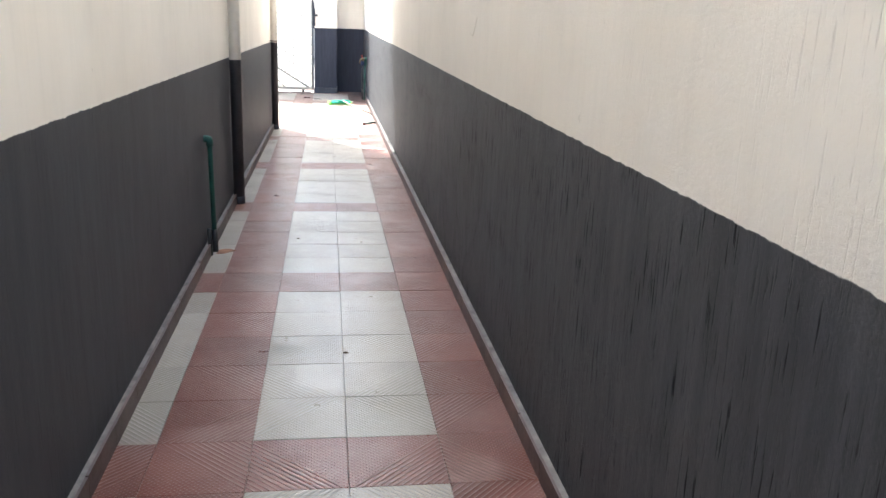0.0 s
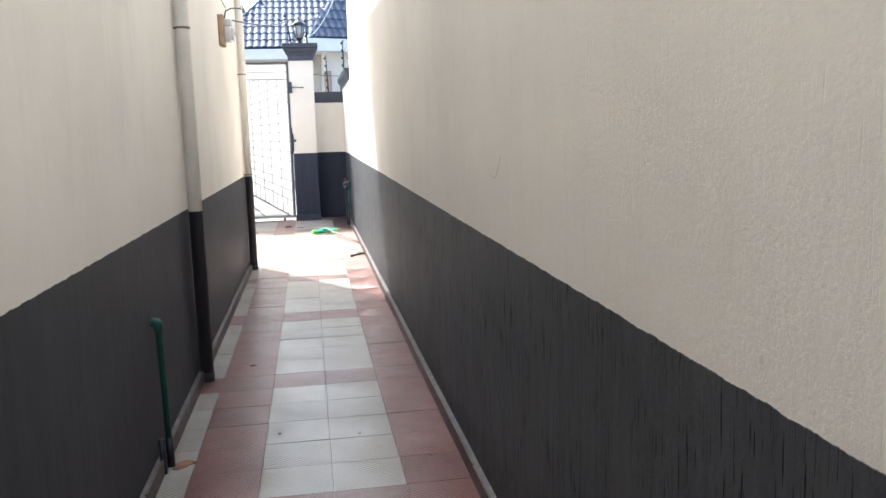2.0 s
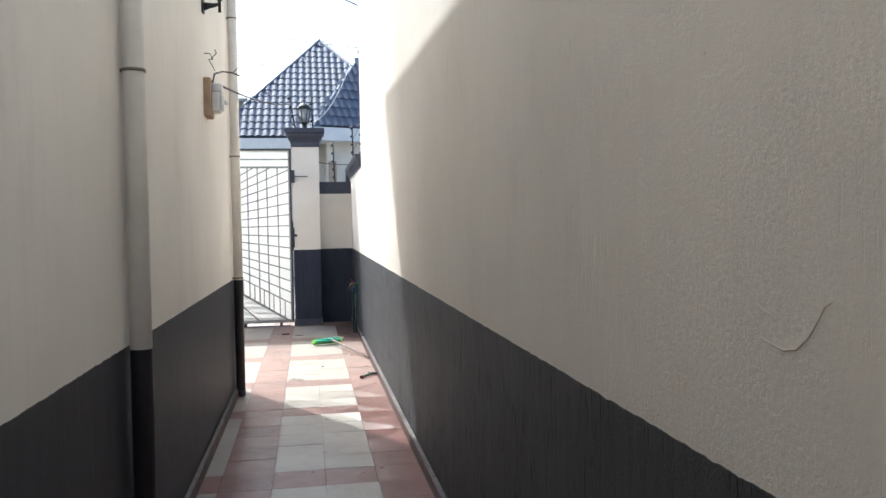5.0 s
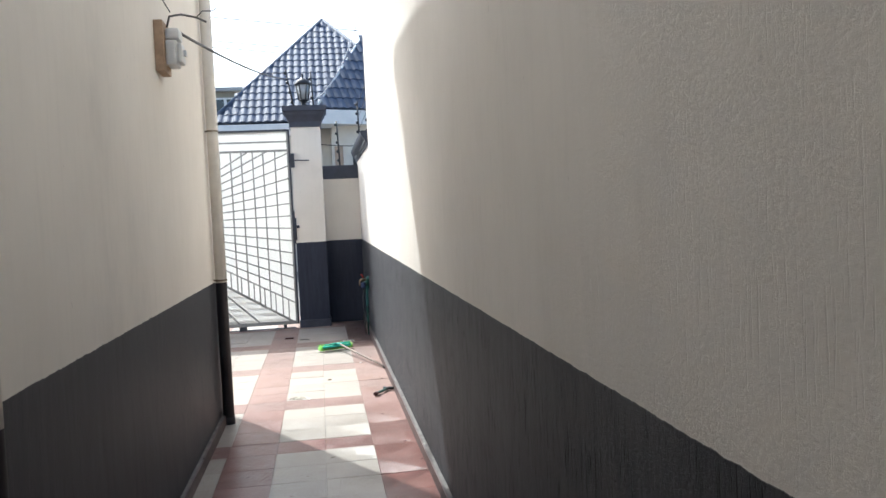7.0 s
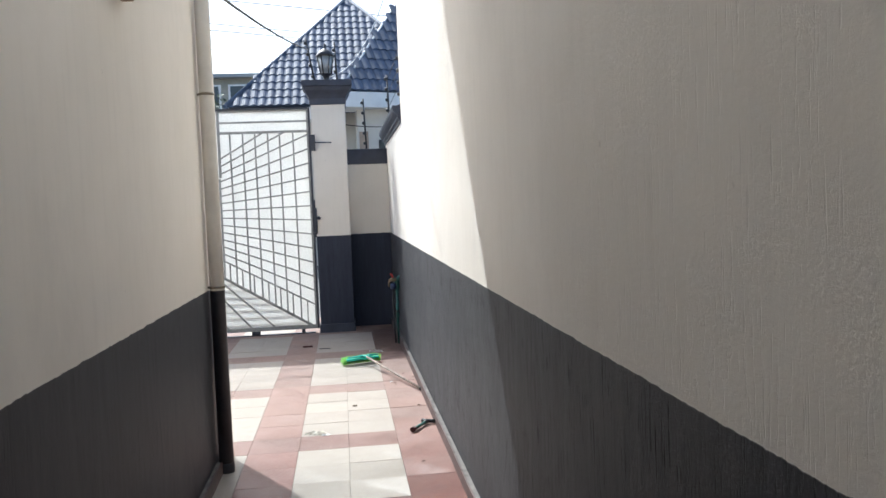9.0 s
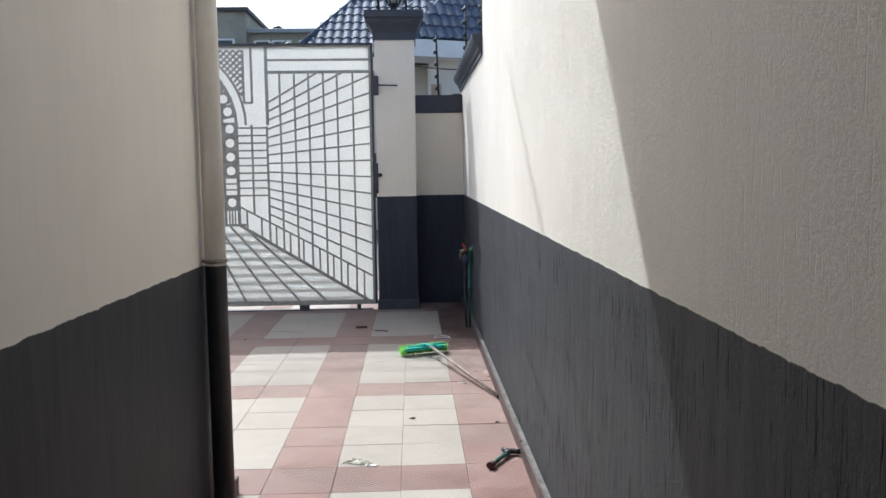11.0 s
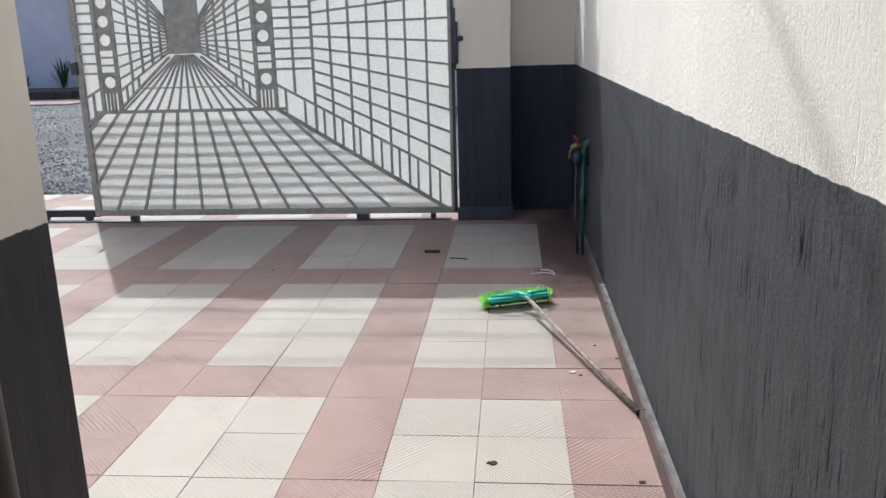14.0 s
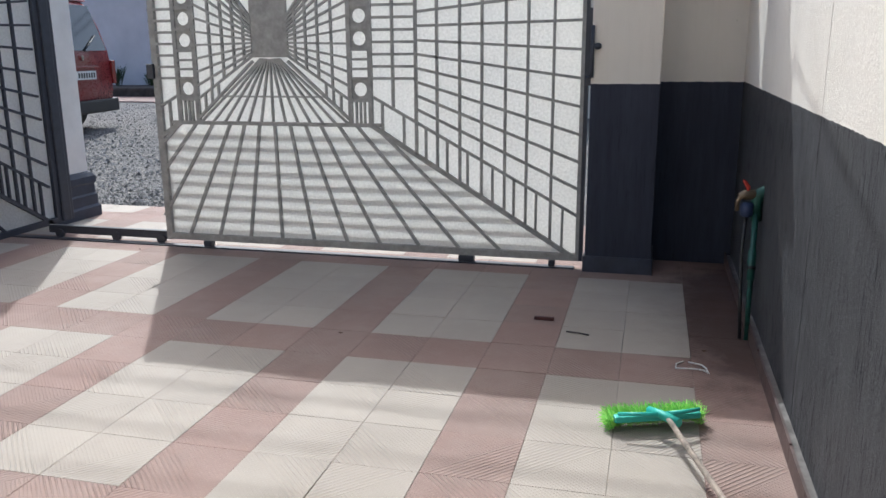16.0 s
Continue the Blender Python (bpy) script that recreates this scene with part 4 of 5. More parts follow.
# ---- on top of the gate pillar and walls ----
def pillar_lantern():
    ob = thing("pillar_lantern", label="black garden lantern standing on the pillar cap", category="lamp", at=(-0.05, 15.21, 2.945))
    ob.scale = (1.15, 1.15, 1.15)
    part("foot", lathe(bmesh.new(), [(0.06, 0.0), (0.06, 0.02), (0.03, 0.035), (0.03, 0.07), (0.055, 0.085), (0.055, 0.095)], 14), M_BLACK, ob)
    part("glass", lathe(bmesh.new(), [(0.05, 0.095), (0.08, 0.27)], 6), M_LAMPGLASS, ob, "pale glass")
    for k in range(6):
        a = 2 * math.pi * k / 6
        part("frame_bar", tube(bmesh.new(), [(0.053 * math.cos(a), 0.053 * math.sin(a), 0.095), (0.085 * math.cos(a), 0.085 * math.sin(a), 0.275)], 0.006, 6), M_BLACK, ob)
    part("roof", lathe(bmesh.new(), [(0.095, 0.272), (0.10, 0.285), (0.06, 0.33), (0.03, 0.345), (0.012, 0.36), (0.015, 0.39), (0.003, 0.41)], 6), M_BLACK, ob)


pillar_lantern()


def fence_post(x, y, z, top, knobs, h):
    ob = thing("fence_post", label="dark electric fence post with insulators on the wall top", category="fence post", group="electric fence", at=(x, y, z))
    part("rod", tube(bmesh.new(), [(0, 0, -0.02), (top[0], top[1], h)], 0.011, 8), M_BLACK, ob)
    for i in range(knobs):
        f = (i + 0.6) / knobs
        p = (top[0] * f - 0.015, top[1] * f, h * f)
        part("insulator", lathe(bmesh.new(), [(0.006, -0.02), (0.02, -0.012), (0.02, 0.012), (0.006, 0.02)], 8, p), M_BLACK, ob)
    return ob


fence_post(-0.18, 15.17, 2.945, (-0.09, 0.0), 4, 0.52)
fence_post(0.08, 15.27, 2.945, (-0.02, 0.0), 2, 0.50)
fence_post(0.40, 15.48, 2.17, (-0.02, 0.0), 5, 0.62)
fence_post(0.66, 14.9, 2.38, (-0.01, 0.0), 5, 0.60)
fence_post(0.70, 13.6, 2.38, (0.0, 0.0), 5, 0.60)
cable("fence_wire", (0.152, 15.40, 2.47), (0.642, 15.48, 2.44), 0.01, 0.006, M_CABLE, "dark fence wire beside the pillar")
for z in (2.62, 2.78, 2.94):
    cable("fence_wire", (0.66, TALL_END, z), (0.66, 15.3, z), 0.01, 0.003, M_CABLE, "thin fence wire over the low wall")
cable("fence_wire", (-0.27, 15.17, 3.42), (-4.5, 15.5, 3.38), 0.05, 0.003, M_CABLE, "thin fence wire over the gate")


# a hooked scratch in the boundary wall's paint
def wall_scratch():
    pts = [(E_FACE, 3.705, 1.347), (E_FACE, 3.720, 1.340), (E_FACE, 3.735, 1.320), (E_FACE, 3.755, 1.295), (E_FACE, 3.785, 1.273), (E_FACE, 3.815, 1.267), (E_FACE, 3.845, 1.271), (E_FACE, 3.875, 1.279)]
    thing("scratch", tube(bmesh.new(), pts, [0.0006, 0.0014, 0.001, 0.0018, 0.0016, 0.0018, 0.001, 0.0006], 6), plain("scratched_plaster", (0.58, 0.52, 0.44), 0.9, vary=0.2, scale=40),
          "hook shaped scratch in the plaster of the boundary wall", "scratch")


wall_scratch()

# ---- the neighbouring house with its blue tiled roof ----
def roof_tile_material():
    m, nt, b = material("blue_roof_tile", 0.68)
    info = nt.nodes.new("ShaderNodeObjectInfo").outputs["Random"]
    f = noise_at(nt, coords(nt), 6.0, 4, 0.6)
    t = math_node(nt, "MULTIPLY_ADD", info, 0.4, math_node(nt, "MULTIPLY", f, 0.6))
    nt.links.new(ramp(nt, t, [(0.2, (0.034, 0.050, 0.082)), (0.8, (0.062, 0.086, 0.135))]), b.inputs["Base Color"])
    bump(nt, b, noise_at(nt, coords(nt), 80.0, 2), 0.2, 0.003)
    return m


M_ROOFTILE = roof_tile_material()
TW, TC = 0.155, 0.28


def roof_tile_mesh():
    prof = [(0.0, 0.0), (0.03, 0.016), (0.065, 0.023), (0.1, 0.016), (0.125, 0.0), (TW, -0.003)]
    vs, fs = [], []
    for v, lift in ((0.0, -0.008), (0.0, 0.016), (TC + 0.02, 0.0)):
        for u, h in prof:
            vs.append((u, v, h + lift))
    n = len(prof)
    for r in (0, 1):
        for k in range(n - 1):
            fs.append((r * n + k, r * n + k + 1, (r + 1) * n + k + 1, (r + 1) * n + k))
    me = bpy.data.meshes.new("roof_tile")
    me.from_pydata(vs, [], fs)
    me.materials.append(M_ROOFTILE)
    return me


ROOF_TILE = roof_tile_mesh()


def roof_face(parent, a, b, c, c2=None, skip=None):
    """A sloping roof face from the eave a-b up to the ridge c-c2, laid with wavy tiles."""
    a, b, c = Vector(a), Vector(b), Vector(c)
    c2 = Vector(c2) if c2 else c
    bm = bmesh.new()
    if (c2 - c).length > 1e-6:
        bm.faces.new([bm.verts.new(v) for v in (a, b, c2, c)])
    else:
        bm.faces.new([bm.verts.new(v) for v in (a, b, c)])
    deck = part("roof", bm, M_ROOFTILE, parent, "dark blue wavy tiled roof slope")
    u = (b - a).normalized()
    up = (c - a) - u * (c - a).dot(u)
    slope = up.length
    up.normalize()
    nrm = u.cross(up).normalized()
    if nrm.z < 0:
        nrm = -nrm
    rot = Matrix((u, up, nrm)).transposed().to_4x4()
    width = (b - a).length
    cu, cu2 = (c - a).dot(u), (c2 - a).dot(u)
    r = 0
    while r * TC < slope - 0.05:
        v = r * TC
        f = (v + TC * 0.5) / slope
        lo, hi = cu * f, width + (cu2 - width) * f
        k = math.floor(lo / TW)
        while k * TW < hi - TW * 0.4:
            if k * TW > lo - TW * 0.3 and (k + 1) * TW < hi + TW * 0.3 and (skip is None or not skip(a + u * (k * TW) + up * v)):
                t = new("roof_tile", ROOF_TILE)
                t.parent = deck
                t.matrix_local = Matrix.Translation(a + u * (k * TW) + up * v + nrm * 0.012) @ rot
            k += 1
        r += 1
    return deck


def ridge_cap(parent, a, b, mat, r=0.05):
    part("ridge_cap", tube(bmesh.new(), [Vector(a), Vector(b)], r, 10), mat, parent)


def neighbour_house():
    h = thing("neighbour_house", label="cream bungalow with a steep blue tiled roof", category="house", at=(-0.19, -0.55, -0.39))
    h.scale = (1.2, 1.2, 1.2)
    part("wall", cuboid(-1.45, 6.0, 20.9, 27.0, -0.1, 3.4), M_CREAMPAINT, h)
    part("wing_wall", cuboid(0.55, 6.0, 19.5, 20.9, -0.1, 3.4), M_CREAMPAINT, h)
    pk, ea, eb = (0.54, 24.0, 6.38), (-1.85, 20.4, 3.5), (3.0, 20.4, 3.5)
    roof_face(h, ea, eb, pk, skip=lambda p: p.x > 1.3 and p.z < 5.0)
    roof_face(h, (-1.85, 27.6, 3.5), ea, pk)
    part("roof_back", back_slope([(3.0, 20.4, 3.5), (3.0, 27.6, 3.5), (-1.85, 27.6, 3.5), pk]), M_ROOFTILE, h)
    wa, wb, wc, wd = (0.27, 18.95, 3.56), (6.3, 21.2, 3.56), (1.75, 21.75, 6.05), (4.4, 22.75, 6.05)
    roof_face(h, wa, wb, wc, wd, skip=lambda p: p.x > 3.2)
    part("roof_side", back_slope([(0.27, 18.95, 3.56), (0.27, 22.5, 3.56), (1.75, 24.0, 6.05), (1.75, 21.75, 6.05)]), M_ROOFTILE, h)
    for p, q in ((ea, pk), (eb, pk)):
        ridge_cap(h, p, q, M_ROOFTILE)
    ridge_cap(h, wa, wc, M_WHITE, 0.02)
    ridge_cap(h, wc, wd, M_ROOFTILE)
    part("fascia", cuboid(-1.9, 0.25, 20.36, 20.40, 3.24, 3.47, bevel=0.006), M_WHITE, h)
    part("fascia", board((0.25, 18.90), (6.3, 21.15), 3.28, 3.54, 0.04), M_WHITE, h)
    part("fascia", cuboid(0.22, 0.26, 18.94, 22.0, 3.28, 3.54, bevel=0.006), M_WHITE, h)
    part("soffit", board((0.27, 18.95), (6.3, 21.2), 3.285, 3.30, 0.75), M_WHITE, h)
    part("soffit", cuboid(-1.9, 0.25, 20.4, 20.95, 3.24, 3.26), M_WHITE, h)
    w = part("window", cuboid(0.92, 1.5, 19.47, 19.52, 1.7, 2.75, bevel=0.005), M_BLACK, h, "dark framed window")
    part("pane", cuboid(0.96, 1.46, 19.455, 19.468, 1.75, 2.7), M_DARKGLASS, w)
    part("door", cuboid(0.58, 0.74, 19.46, 19.5, 0.0, 2.9, bevel=0.004), plain("tan_panel", (0.36, 0.27, 0.2), 0.7), h, "tan painted panel")


def board(p, q, z0, z1, thick):
    """A straight board from p to q on plan, thick to the far side."""
    p, q = Vector((*p, 0)), Vector((*q, 0))
    out = Vector((0, 0, 1)).cross(q - p).normalized() * thick
    bm = bmesh.new()
    low = [bm.verts.new((v.x, v.y, z0)) for v in (p, q, q + out, p + out)]
    top = [bm.verts.new((v.x, v.y, z1)) for v in (p, q, q + out, p + out)]
    bm.faces.new(low[::-1])
    bm.faces.new(top)
    for k in range(4):
        bm.faces.new((low[k], low[(k + 1) % 4], top[(k + 1) % 4], top[k]))
    return bm


def back_slope(pts):
    bm = bmesh.new()
    vs = [bm.verts.new(p) for p in pts]
    bm.faces.new((vs[0], vs[1], vs[3]))
    bm.faces.new((vs[1], vs[2], vs[3]))
    return bm


neighbour_house()

# ---- distance ----
M_BLOCK = plain("grey_block_render", (0.33, 0.31, 0.25), 0.85, vary=0.15, scale=1.5)
M_METALROOF = plain("pale_sheet_roof", (0.30, 0.31, 0.31), 0.5, 0.2, vary=0.1, scale=2)


def far_building():
    b = thing("apartment_building", label="grey two-storey block with dark windows and flat sheet roof", category="building", at=(-7.6, 50.2, -1.04))
    b.scale = (1.73, 1.73, 1.73)
    part("wall", cuboid(-4.0, 2.6, -2.6, 4.0, -0.1, 5.22), M_BLOCK, b)
    part("stair_tower", cuboid(-4.0, 0.1, -2.9, 0.0, -0.1, 5.75), M_BLOCK, b)
    part("roof", cuboid(-4.2, 2.7, -2.8, 4.3, 5.22, 5.33, bevel=0.02), M_METALROOF, b, "pale flat sheet roof")
    part("tower_roof", cuboid(-4.1, 0.2, -3.05, 0.1, 5.75, 5.85, bevel=0.02), plain("dark_roof_edge", (0.05, 0.05, 0.055), 0.6), b)
    # a small turned drum stands in for the dish on the roof
    part("roof_dish", lathe(bmesh.new(), [(0.06, 5.33), (0.14, 5.4), (0.14, 5.48), (0.06, 5.54)], 12, (0.8, -2.0, 0)), M_BLACK, b, "small dark dish on the roof")
    for x in (-3.2, -1.9, -0.7, 0.75, 1.95):
        y = -2.9 if x < 0.1 else -2.6
        for z in (1.0, 4.2):
            w = part("window", cuboid(x - 0.5, x + 0.5, y - 0.03, y + 0.02, z, z + 0.85, bevel=0.01), M_WHITE, b)
            for dx in (-0.24, 0.24):
                part("pane", cuboid(x + dx - 0.2, x + dx + 0.2, y - 0.045, y - 0.031, z + 0.05, z + 0.8), M_DARKGLASS, w)


far_building()


def small_tree(x, y, base, height, spread, seed):
    rng = random.Random(seed)
    t = thing("tree", label="small leafy green tree outside the wall", category="tree", at=(x, y, base))
    bark = plain("bark", (0.10, 0.075, 0.055), 0.9, vary=0.25, scale=20, relief=0.8)
    part("trunk", tube(bmesh.new(), [(0, 0, -0.1), (0.03, 0, height * 0.3), (-0.04, 0.02, height * 0.55), (0.02, 0, height * 0.8)], [0.12, 0.09, 0.06, 0.03], 10), bark, t)
    tips = []
    for i in range(9):
        a = i * 2.4
        z = height * (0.35 + 0.05 * i)
        tip = Vector((spread * 0.7 * math.cos(a), spread * 0.7 * math.sin(a), z + 0.5))
        part("limb", tube(bmesh.new(), [(0, 0, z), tuple(tip * 0.5 + Vector((0, 0, z * 0.5 + 0.05))), tuple(tip)], [0.04, 0.025, 0.012], 6), bark, t)
        tips.append(tip)
    bm = bmesh.new()
    for i in range(2600):
        c = tips[i % 9] + Vector((rng.gauss(0, spread * 0.28), rng.gauss(0, spread * 0.28), rng.gauss(0.05, spread * 0.25)))
        d = Vector((rng.gauss(0, 1), rng.gauss(0, 1), rng.gauss(0, 0.6))).normalized()
        s = d.orthogonal().normalized() * 0.03
        bm.faces.new([bm.verts.new(v) for v in (c, c + d * 0.05 + s, c + d * 0.12, c + d * 0.05 - s)])
    leaf_m, nt, b = material("leaves", 0.6)
    g = nt.nodes.new("ShaderNodeNewGeometry").outputs["Random Per Island"]
    nt.links.new(ramp(nt, g, [(0, (0.03, 0.05, 0.02)), (1, (0.09, 0.12, 0.05))]), b.inputs["Base Color"])
    tagged(part("crown", bm, leaf_m, t), kind="stuff")


small_tree(-3.3, 24.8, 0.1, 4.2, 0.8, 3)

M_LILAC = plain("lilac_white_wall", (0.62, 0.58, 0.60), 0.8, vary=0.06, scale=1.2)
thing("wall_car_park", cuboid(-45, -9.0, 31.2, 31.5, -0.1, 3.7, bevel=0.02), M_LILAC, "pale lilac wall behind the car park", "wall", kind="structure")
M_SOIL = plain("dark_soil", (0.07, 0.055, 0.045), 0.95, vary=0.3, scale=6, relief=0.9)
kerb = thing("kerb", cuboid(-40, -9.5, 29.3, 31.19, 0.05, 0.42, bevel=0.05), M_SOIL, "dark raised planting strip along the wall", "kerb", kind="structure")
thing("pavement_slab", cuboid(-40, -10.2, 27.4, 29.29, 0.1, 0.2, bevel=0.02), plain("reddish_paving", (0.28, 0.19, 0.16), 0.8, vary=0.2, scale=3), "faded reddish paving before the planting strip", "pavement", kind="structure")


def weed(x, y, z, n, h, seed):
    rng = random.Random(seed)
    ob = thing("weed", label="scrubby green weed growing along the wall", category="plant", group="weeds", at=(x, y, z))
    bm = bmesh.new()
    for i in range(n):
        a = rng.uniform(0, 6.3)
        l = h * rng.uniform(0.5, 1.0)
        out = rng.uniform(0.1, 0.5) * h
        p = Vector((rng.gauss(0, 0.05), rng.gauss(0, 0.05), -0.03))
        q = p + Vector((out * math.cos(a), out * math.sin(a), l))
        mid = p.lerp(q, 0.5) + Vector((0, 0, l * 0.1))
        w = Vector((-math.sin(a), math.cos(a), 0)) * 0.02
        bm.faces.new([bm.verts.new(v) for v in (p, mid + w, q, mid - w)])
    me = mesh_of("weed", bm, M_WEED)
    ob2 = new("blades", me)
    ob2.parent = ob
    tagged(ob2, kind="stuff")


M_WEED = plain("weed_leaves", (0.05, 0.08, 0.03), 0.7, vary=0.3, scale=10)
for i, (x, y) in enumerate(((-13.2, 30.6), (-14.6, 30.5), (-12.2, 30.8), (-15.4, 30.4), (-11.0, 30.7), (-16.3, 30.6), (-13.8, 30.9))):
    weed(x, y, 0.42, 40, 0.45 + 0.25 * (i % 3), 40 + i)

# loose stones of the car park
rng = random.Random(12)
bm = bmesh.new()
vs_all, fs_all = [], []
for i in range(16000):
    y = 16.4 + 14 * rng.random() ** 1.6
    x = -3.0 - (y - 13.2) * rng.uniform(0.05, 1.05)
    s = min(1, max(0, (y - 16.3) / 6.5))
    z = -0.035 + 0.20 * s * s * (3 - 2 * s)
    r = rng.uniform(0.008, 0.024)
    if rng.random() < 0.02:
        r *= 1.8
    n = len(vs_all)
    rot = rng.uniform(0, 6.3)
    for dx, dy, dz in ((1, 0, 0.2), (-0.2, 0.9, 0.1), (-0.9, -0.1, 0.25), (0.1, -0.8, 0.15), (0.1, 0.1, 0.9)):
        k = r * rng.uniform(0.7, 1.3)
        vs_all.append((x + k * (dx * math.cos(rot) - dy * math.sin(rot)), y + k * (dx * math.sin(rot) + dy * math.cos(rot)), z + k * dz))
    fs_all += [(n, n + 1, n + 4), (n + 1, n + 2, n + 4), (n + 2, n + 3, n + 4), (n + 3, n, n + 4)]
bm.free()
stone_mesh = bpy.data.meshes.new("gravel_stones")
stone_mesh.from_pydata(vs_all, [], fs_all)
stone_m, nt, b = material("gravel_stone", 0.9)
g = nt.nodes.new("ShaderNodeNewGeometry").outputs["Random Per Island"]
nt.links.new(ramp(nt, g, [(0, (0.07, 0.07, 0.07)), (0.5, (0.15, 0.147, 0.142)), (1, (0.34, 0.33, 0.32))]), b.inputs["Base Color"])
stone_mesh.materials.append(stone_m)
tagged(new("gravel_stones", stone_mesh), "loose grey gravel stones of the car park", "gravel", kind="stuff")


def red_van():
    """A boxy van seen from behind; it points away from the gate."""
    ob = thing("van", label="parked dark red van seen from behind on the gravel", category="van", at=(-8.35, 21.0, 0.115))
    ob.scale = (1.08, 1.08, 1.08)
    ob.rotation_euler = (0, 0, radians(98))
    paint = plain("dark_red_car_paint", (0.19, 0.016, 0.02), 0.28, vary=0.12, scale=4)
    rubber = plain("tyre_rubber", (0.02, 0.02, 0.02), 0.85)
    # body as stacked rounded sections: half width, rear y, height
    bm = bmesh.new()
    rings = []
    for z, w, y0, y1 in ((0.30, 0.80, 0.06, 4.3), (0.36, 0.84, 0.0, 4.38), (0.62, 0.85, -0.03, 4.4), (1.05, 0.85, -0.01, 4.38), (1.15, 0.845, 0.0, 4.2), (1.5, 0.80, 0.09, 3.7), (1.78, 0.74, 0.19, 3.3), (1.90, 0.66, 0.30, 3.15), (1.95, 0.50, 0.45, 3.0)):
        c = 0.10
        pts = [(-w + c, y0), (w - c, y0), (w, y0 + c), (w, y1 - c * 2), (w - c * 2, y1), (-w + c * 2, y1), (-w, y1 - c * 2), (-w, y0 + c)]
        rings.append([bm.verts.new((x, y, z)) for x, y in pts])
    for r, s in zip(rings, rings[1:]):
        for k in range(8):
            bm.faces.new((r[k], r[(k + 1) % 8], s[(k + 1) % 8], s[k])).smooth = True
    bm.faces.new(rings[0][::-1])
    bm.faces.new(rings[-1])
    part("body", bm, paint, ob, "dark red body")
    bm = bmesh.new()
    rings = []
    for z, w, y0, y1 in ((1.86, 0.71, 0.235, 3.2), (1.94, 0.64, 0.28, 3.1), (1.985, 0.48, 0.42, 2.95)):
        rings.append([bm.verts.new((sx * w, yy, z)) for sx, yy in ((-1, y0), (1, y0), (1, y1), (-1, y1))])
    for r, s in zip(rings, rings[1:]):
        for k in range(4):
            bm.faces.new((r[k], r[(k + 1) % 4], s[(k + 1) % 4], s[k]))
    bm.faces.new(rings[-1])
    part("roof", bm, paint, ob)
    bm = bmesh.new()
    quad = [(-0.70, -0.012, 1.16), (0.70, -0.012, 1.16), (0.62, 0.175, 1.80), (-0.62, 0.175, 1.80)]
    f = [bm.verts.new(p) for p in quad] + [bm.verts.new((p[0], p[1] + 0.02, p[2])) for p in quad]
    bm.faces.new(f[:4])
    bm.faces.new(f[7:3:-1])
    for k in range(4):
        bm.faces.new((f[k], f[4 + k], f[4 + (k + 1) % 4], f[(k + 1) % 4]))
    part("rear_window", bm, M_DARKGLASS, ob, "dark rear window")
    part("wiper", tube(bmesh.new(), [(0.05, -0.03, 1.15), (0.28, 0.0, 1.27), (0.5, 0.03, 1.38)], 0.009, 6), M_BLACK, ob)
    part("bumper", cuboid(-0.85, 0.85, -0.06, 0.06, 0.28, 0.47, bevel=0.03), plain("black_bumper", (0.022, 0.022, 0.024), 0.6), ob, "black plastic bumper")
    for sx in (-1, 1):
        part("tail_light", cuboid(sx * 0.82 - 0.055, sx * 0.82 + 0.045, -0.045, 0.05, 0.68, 1.02, bevel=0.015), plain("tail_lens", (0.20, 0.012, 0.012), 0.2), ob, "red tail light")
    part("handle_strip", cuboid(-0.36, 0.36, -0.06, -0.03, 0.91, 0.95, bevel=0.01), paint, ob)
    plate = part("number_plate", cuboid(-0.26, 0.26, -0.062, -0.035, 0.76, 0.88, bevel=0.004), M_WHITE, ob, "white plate with plain dark bars")
    for k in range(7):
        x = -0.2 + k * 0.066
        part("plate_bar", cuboid(x - 0.018, x + 0.018, -0.066, -0.0625, 0.785, 0.855), M_BLACK, plate)
    part("badge", lathe(bmesh.new(), [(0.03, -0.006), (0.04, 0.0), (0.03, 0.006)], 12, (0, 0, 0)), M_STEEL, ob, at=(0.0, -0.03, 1.06)).rotation_euler = (radians(90), 0, 0)
    for y in (0.75, 3.4):
        for sx in (-1, 1):
            w = part("wheel", tube(bmesh.new(), [(sx * 0.62, y, 0.31), (sx * 0.66, y, 0.31), (sx * 0.80, y, 0.31), (sx * 0.83, y, 0.31)], [0.28, 0.315, 0.315, 0.28], 24), rubber, ob)
            part("rim", tube(bmesh.new(), [(sx * 0.825, y, 0.31), (sx * 0.84, y, 0.31)], 0.18, 18), M_STEEL, w)


red_van()

# ---- floor tiles, one by one, last ----
TX, X0 = 0.30, -0.262
RED_ROWS = {-31, -25, -19, -13, -7, -1, 5, 11, 17, 23, 27, 32, 37, 42, 45}
# the rows are laid by hand: where some of their joints lie along the passage
JOINTS = ((-34, -7.7), (0, 2.40), (5, 3.89), (6, 4.20), (11, 5.645), (12, 5.92), (17, 7.335), (18, 7.65), (23, 9.11), (24, 9.37), (27, 10.275), (28, 10.58),
          (32, 11.79), (33, 12.095), (37, 13.32), (38, 13.645), (42, 14.86), (47, 16.35))


def joint(k):
    for (a, p), (b, q) in zip(JOINTS, JOINTS[1:]):
        if k <= b:
            return p + (q - p) * (k - a) / (b - a)
    return JOINTS[-1][1]


LIFT = random.Random(4)


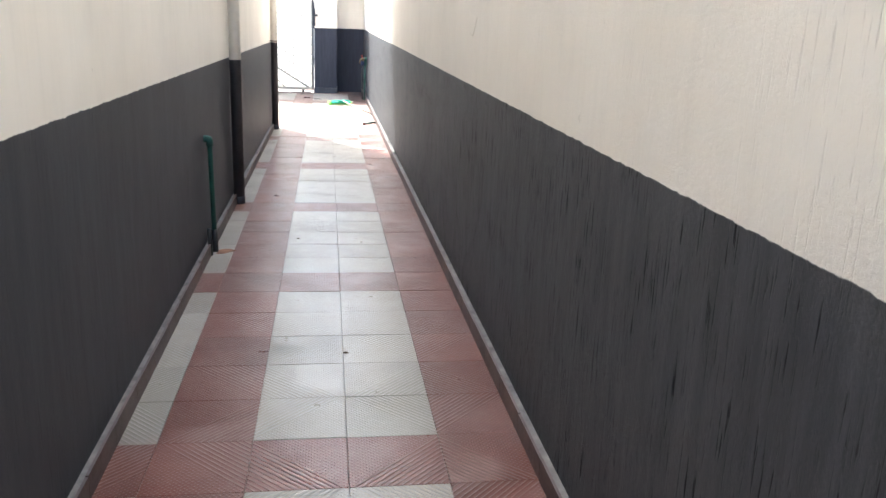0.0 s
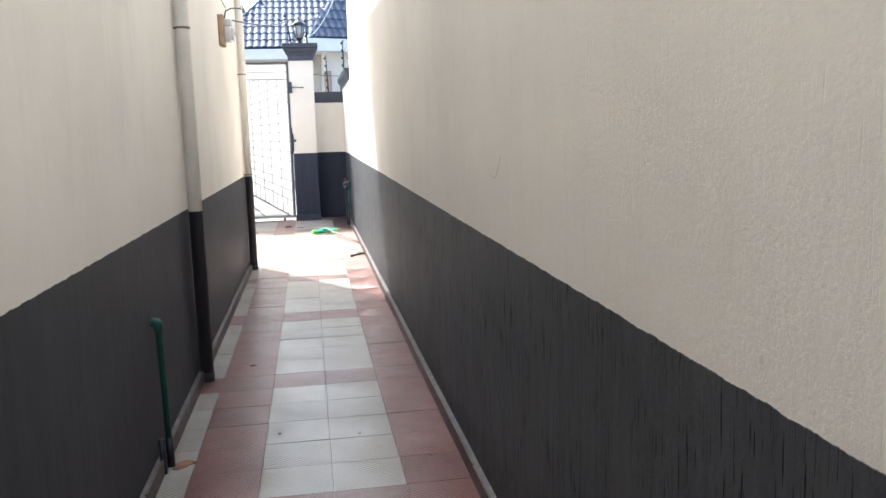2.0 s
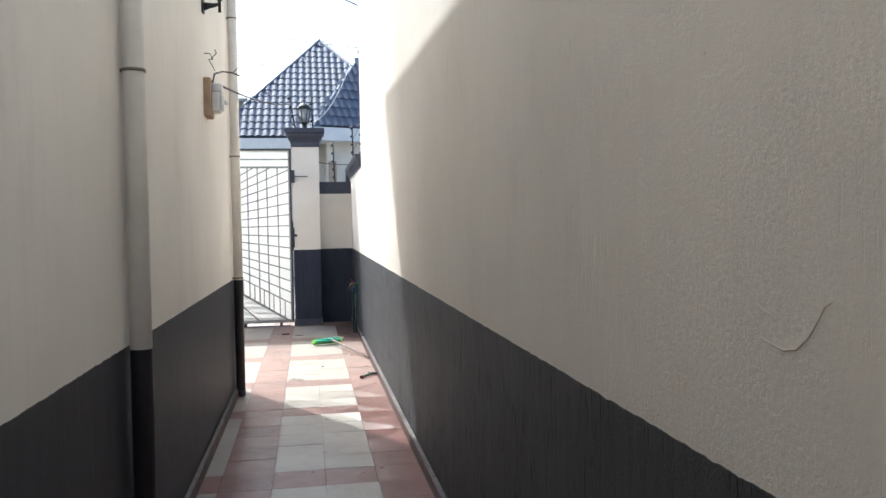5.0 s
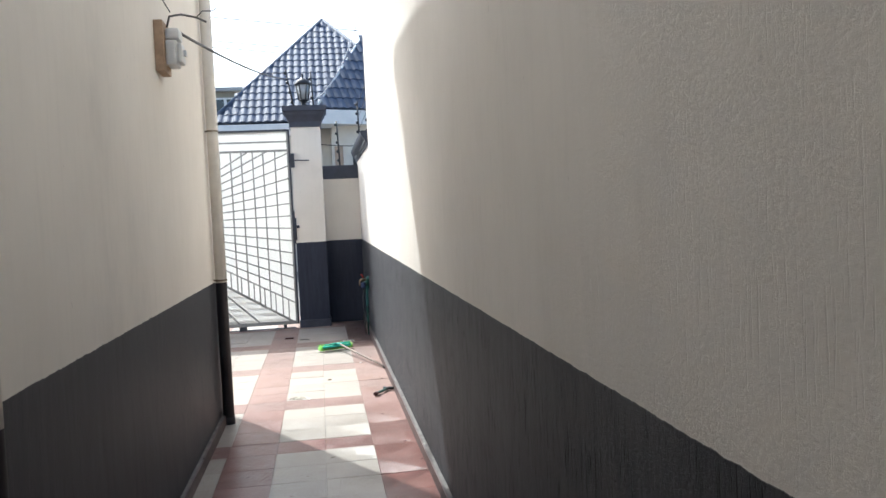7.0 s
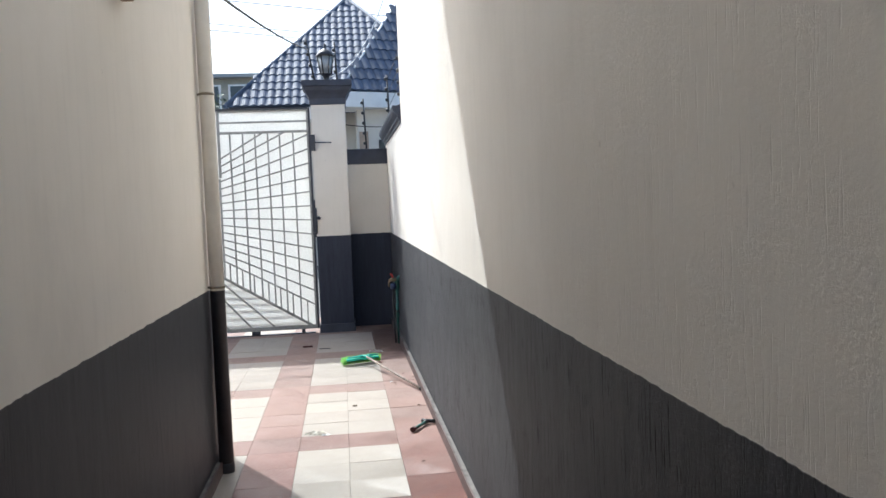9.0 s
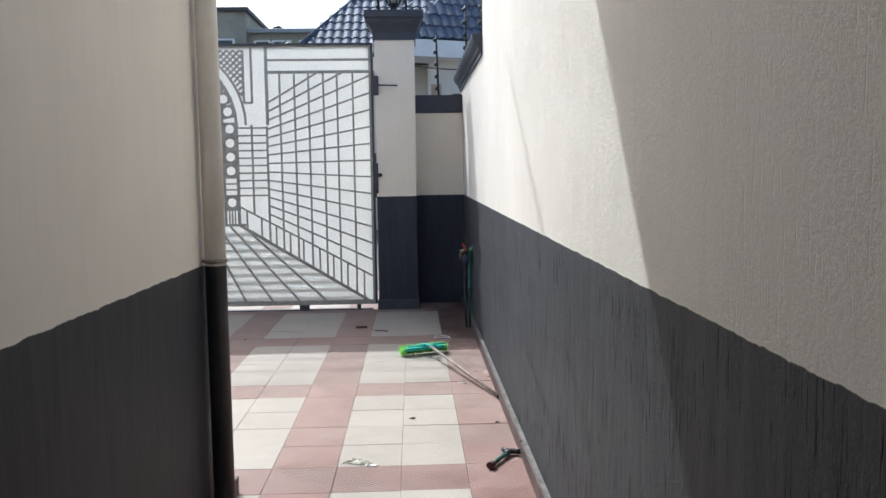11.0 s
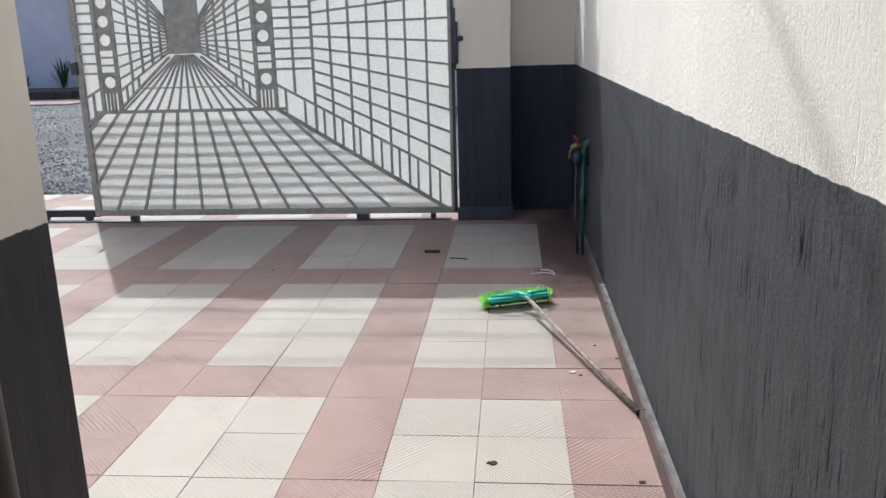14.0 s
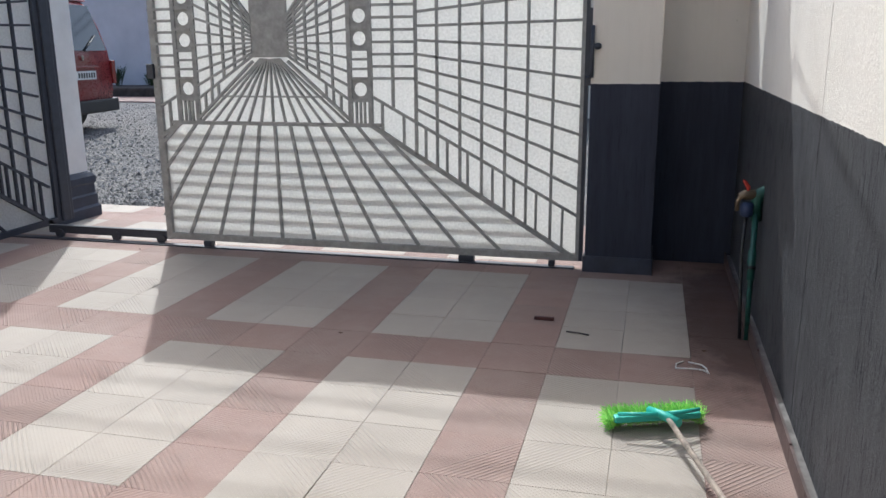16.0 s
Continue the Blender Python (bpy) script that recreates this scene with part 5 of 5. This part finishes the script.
def tile_faces(x0, x1, y0, y1, variant):
    """A tile's corners with a chamfer, and the pattern coordinate of each corner."""
    g, c = 0.0004, 0.0012
    vs, uv = [], []
    for d, z in ((0.0, -0.011), (0.0, -0.0022), (c, 0.0)):
        for x, y in ((x0 + g + d, y0 + g + d), (x1 - g - d, y0 + g + d), (x1 - g - d, y1 - g - d), (x0 + g + d, y1 - g - d)):
            vs.append((x, y, z))
            u, v = (x - x0) / TX, (y - y0) / (y1 - y0)
            if variant & 1:
                u = 1 - u
            if variant & 2:
                v = 1 - v
            uv.append((u, v))
    fs = [(8, 9, 10, 11)]
    for k in range(4):
        j = (k + 1) % 4
        fs.append((k, j, 4 + j, 4 + k))
        fs.append((4 + k, 4 + j, 8 + j, 8 + k))
    return vs, fs, uv


def tile_mesh(name, pieces, mat):
    vs, fs, uv = [], [], []
    for a, b, c in pieces:
        n = len(vs)
        vs += a
        fs += [tuple(n + i for i in f) for f in b]
        uv += c
    me = bpy.data.meshes.new(name)
    me.from_pydata(vs, [], fs)
    layer = me.uv_layers.new(name="tile")
    for loop in me.loops:
        layer.data[loop.index].uv = uv[loop.vertex_index]
    me.materials.append(mat)
    return me


tile_meshes, joined = {}, {True: [], False: []}
for k in range(-34, 47):
    y0, y1 = joint(k), joint(k + 1)
    for i in range(-28, 4):
        x0, x1 = X0 + TX * i, X0 + TX * (i + 1)
        if i == 3:
            continue
        if -1.1 < y0 < HOUSE_END - 0.1 and x1 < W_FACE + 0.02:
            continue
        if -1.1 < y0 < HOUSE_END - 0.1:
            x0 = max(x0, W_FACE + 0.012)
        if y0 > N_FACE and x1 > -0.2:
            continue
        white = i % 3 != 2 and k not in RED_ROWS and not (k > 42 and i > -2)
        variant = (i % 2) + 2 * ((k + (i // 3)) % 2)
        if 0 <= k < 42 and i >= -4:
            key = (white, variant, round(x1 - x0, 3), round(y1 - y0, 3))
            if key not in tile_meshes:
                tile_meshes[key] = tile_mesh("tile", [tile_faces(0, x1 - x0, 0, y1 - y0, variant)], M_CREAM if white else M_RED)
            t = new("tile", tile_meshes[key])
            t.parent = floor
            t.location = (x0, y0, LIFT.uniform(-0.0008, 0.0008))
            t.rotation_euler = (LIFT.gauss(0, 0.002), LIFT.gauss(0, 0.002), 0)
        else:
            joined[white].append(tile_faces(x0, x1, y0, y1, variant))
for white, pieces in joined.items():
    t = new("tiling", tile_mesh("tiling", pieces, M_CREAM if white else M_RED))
    t.parent = floor
    tagged(t, kind="stuff")
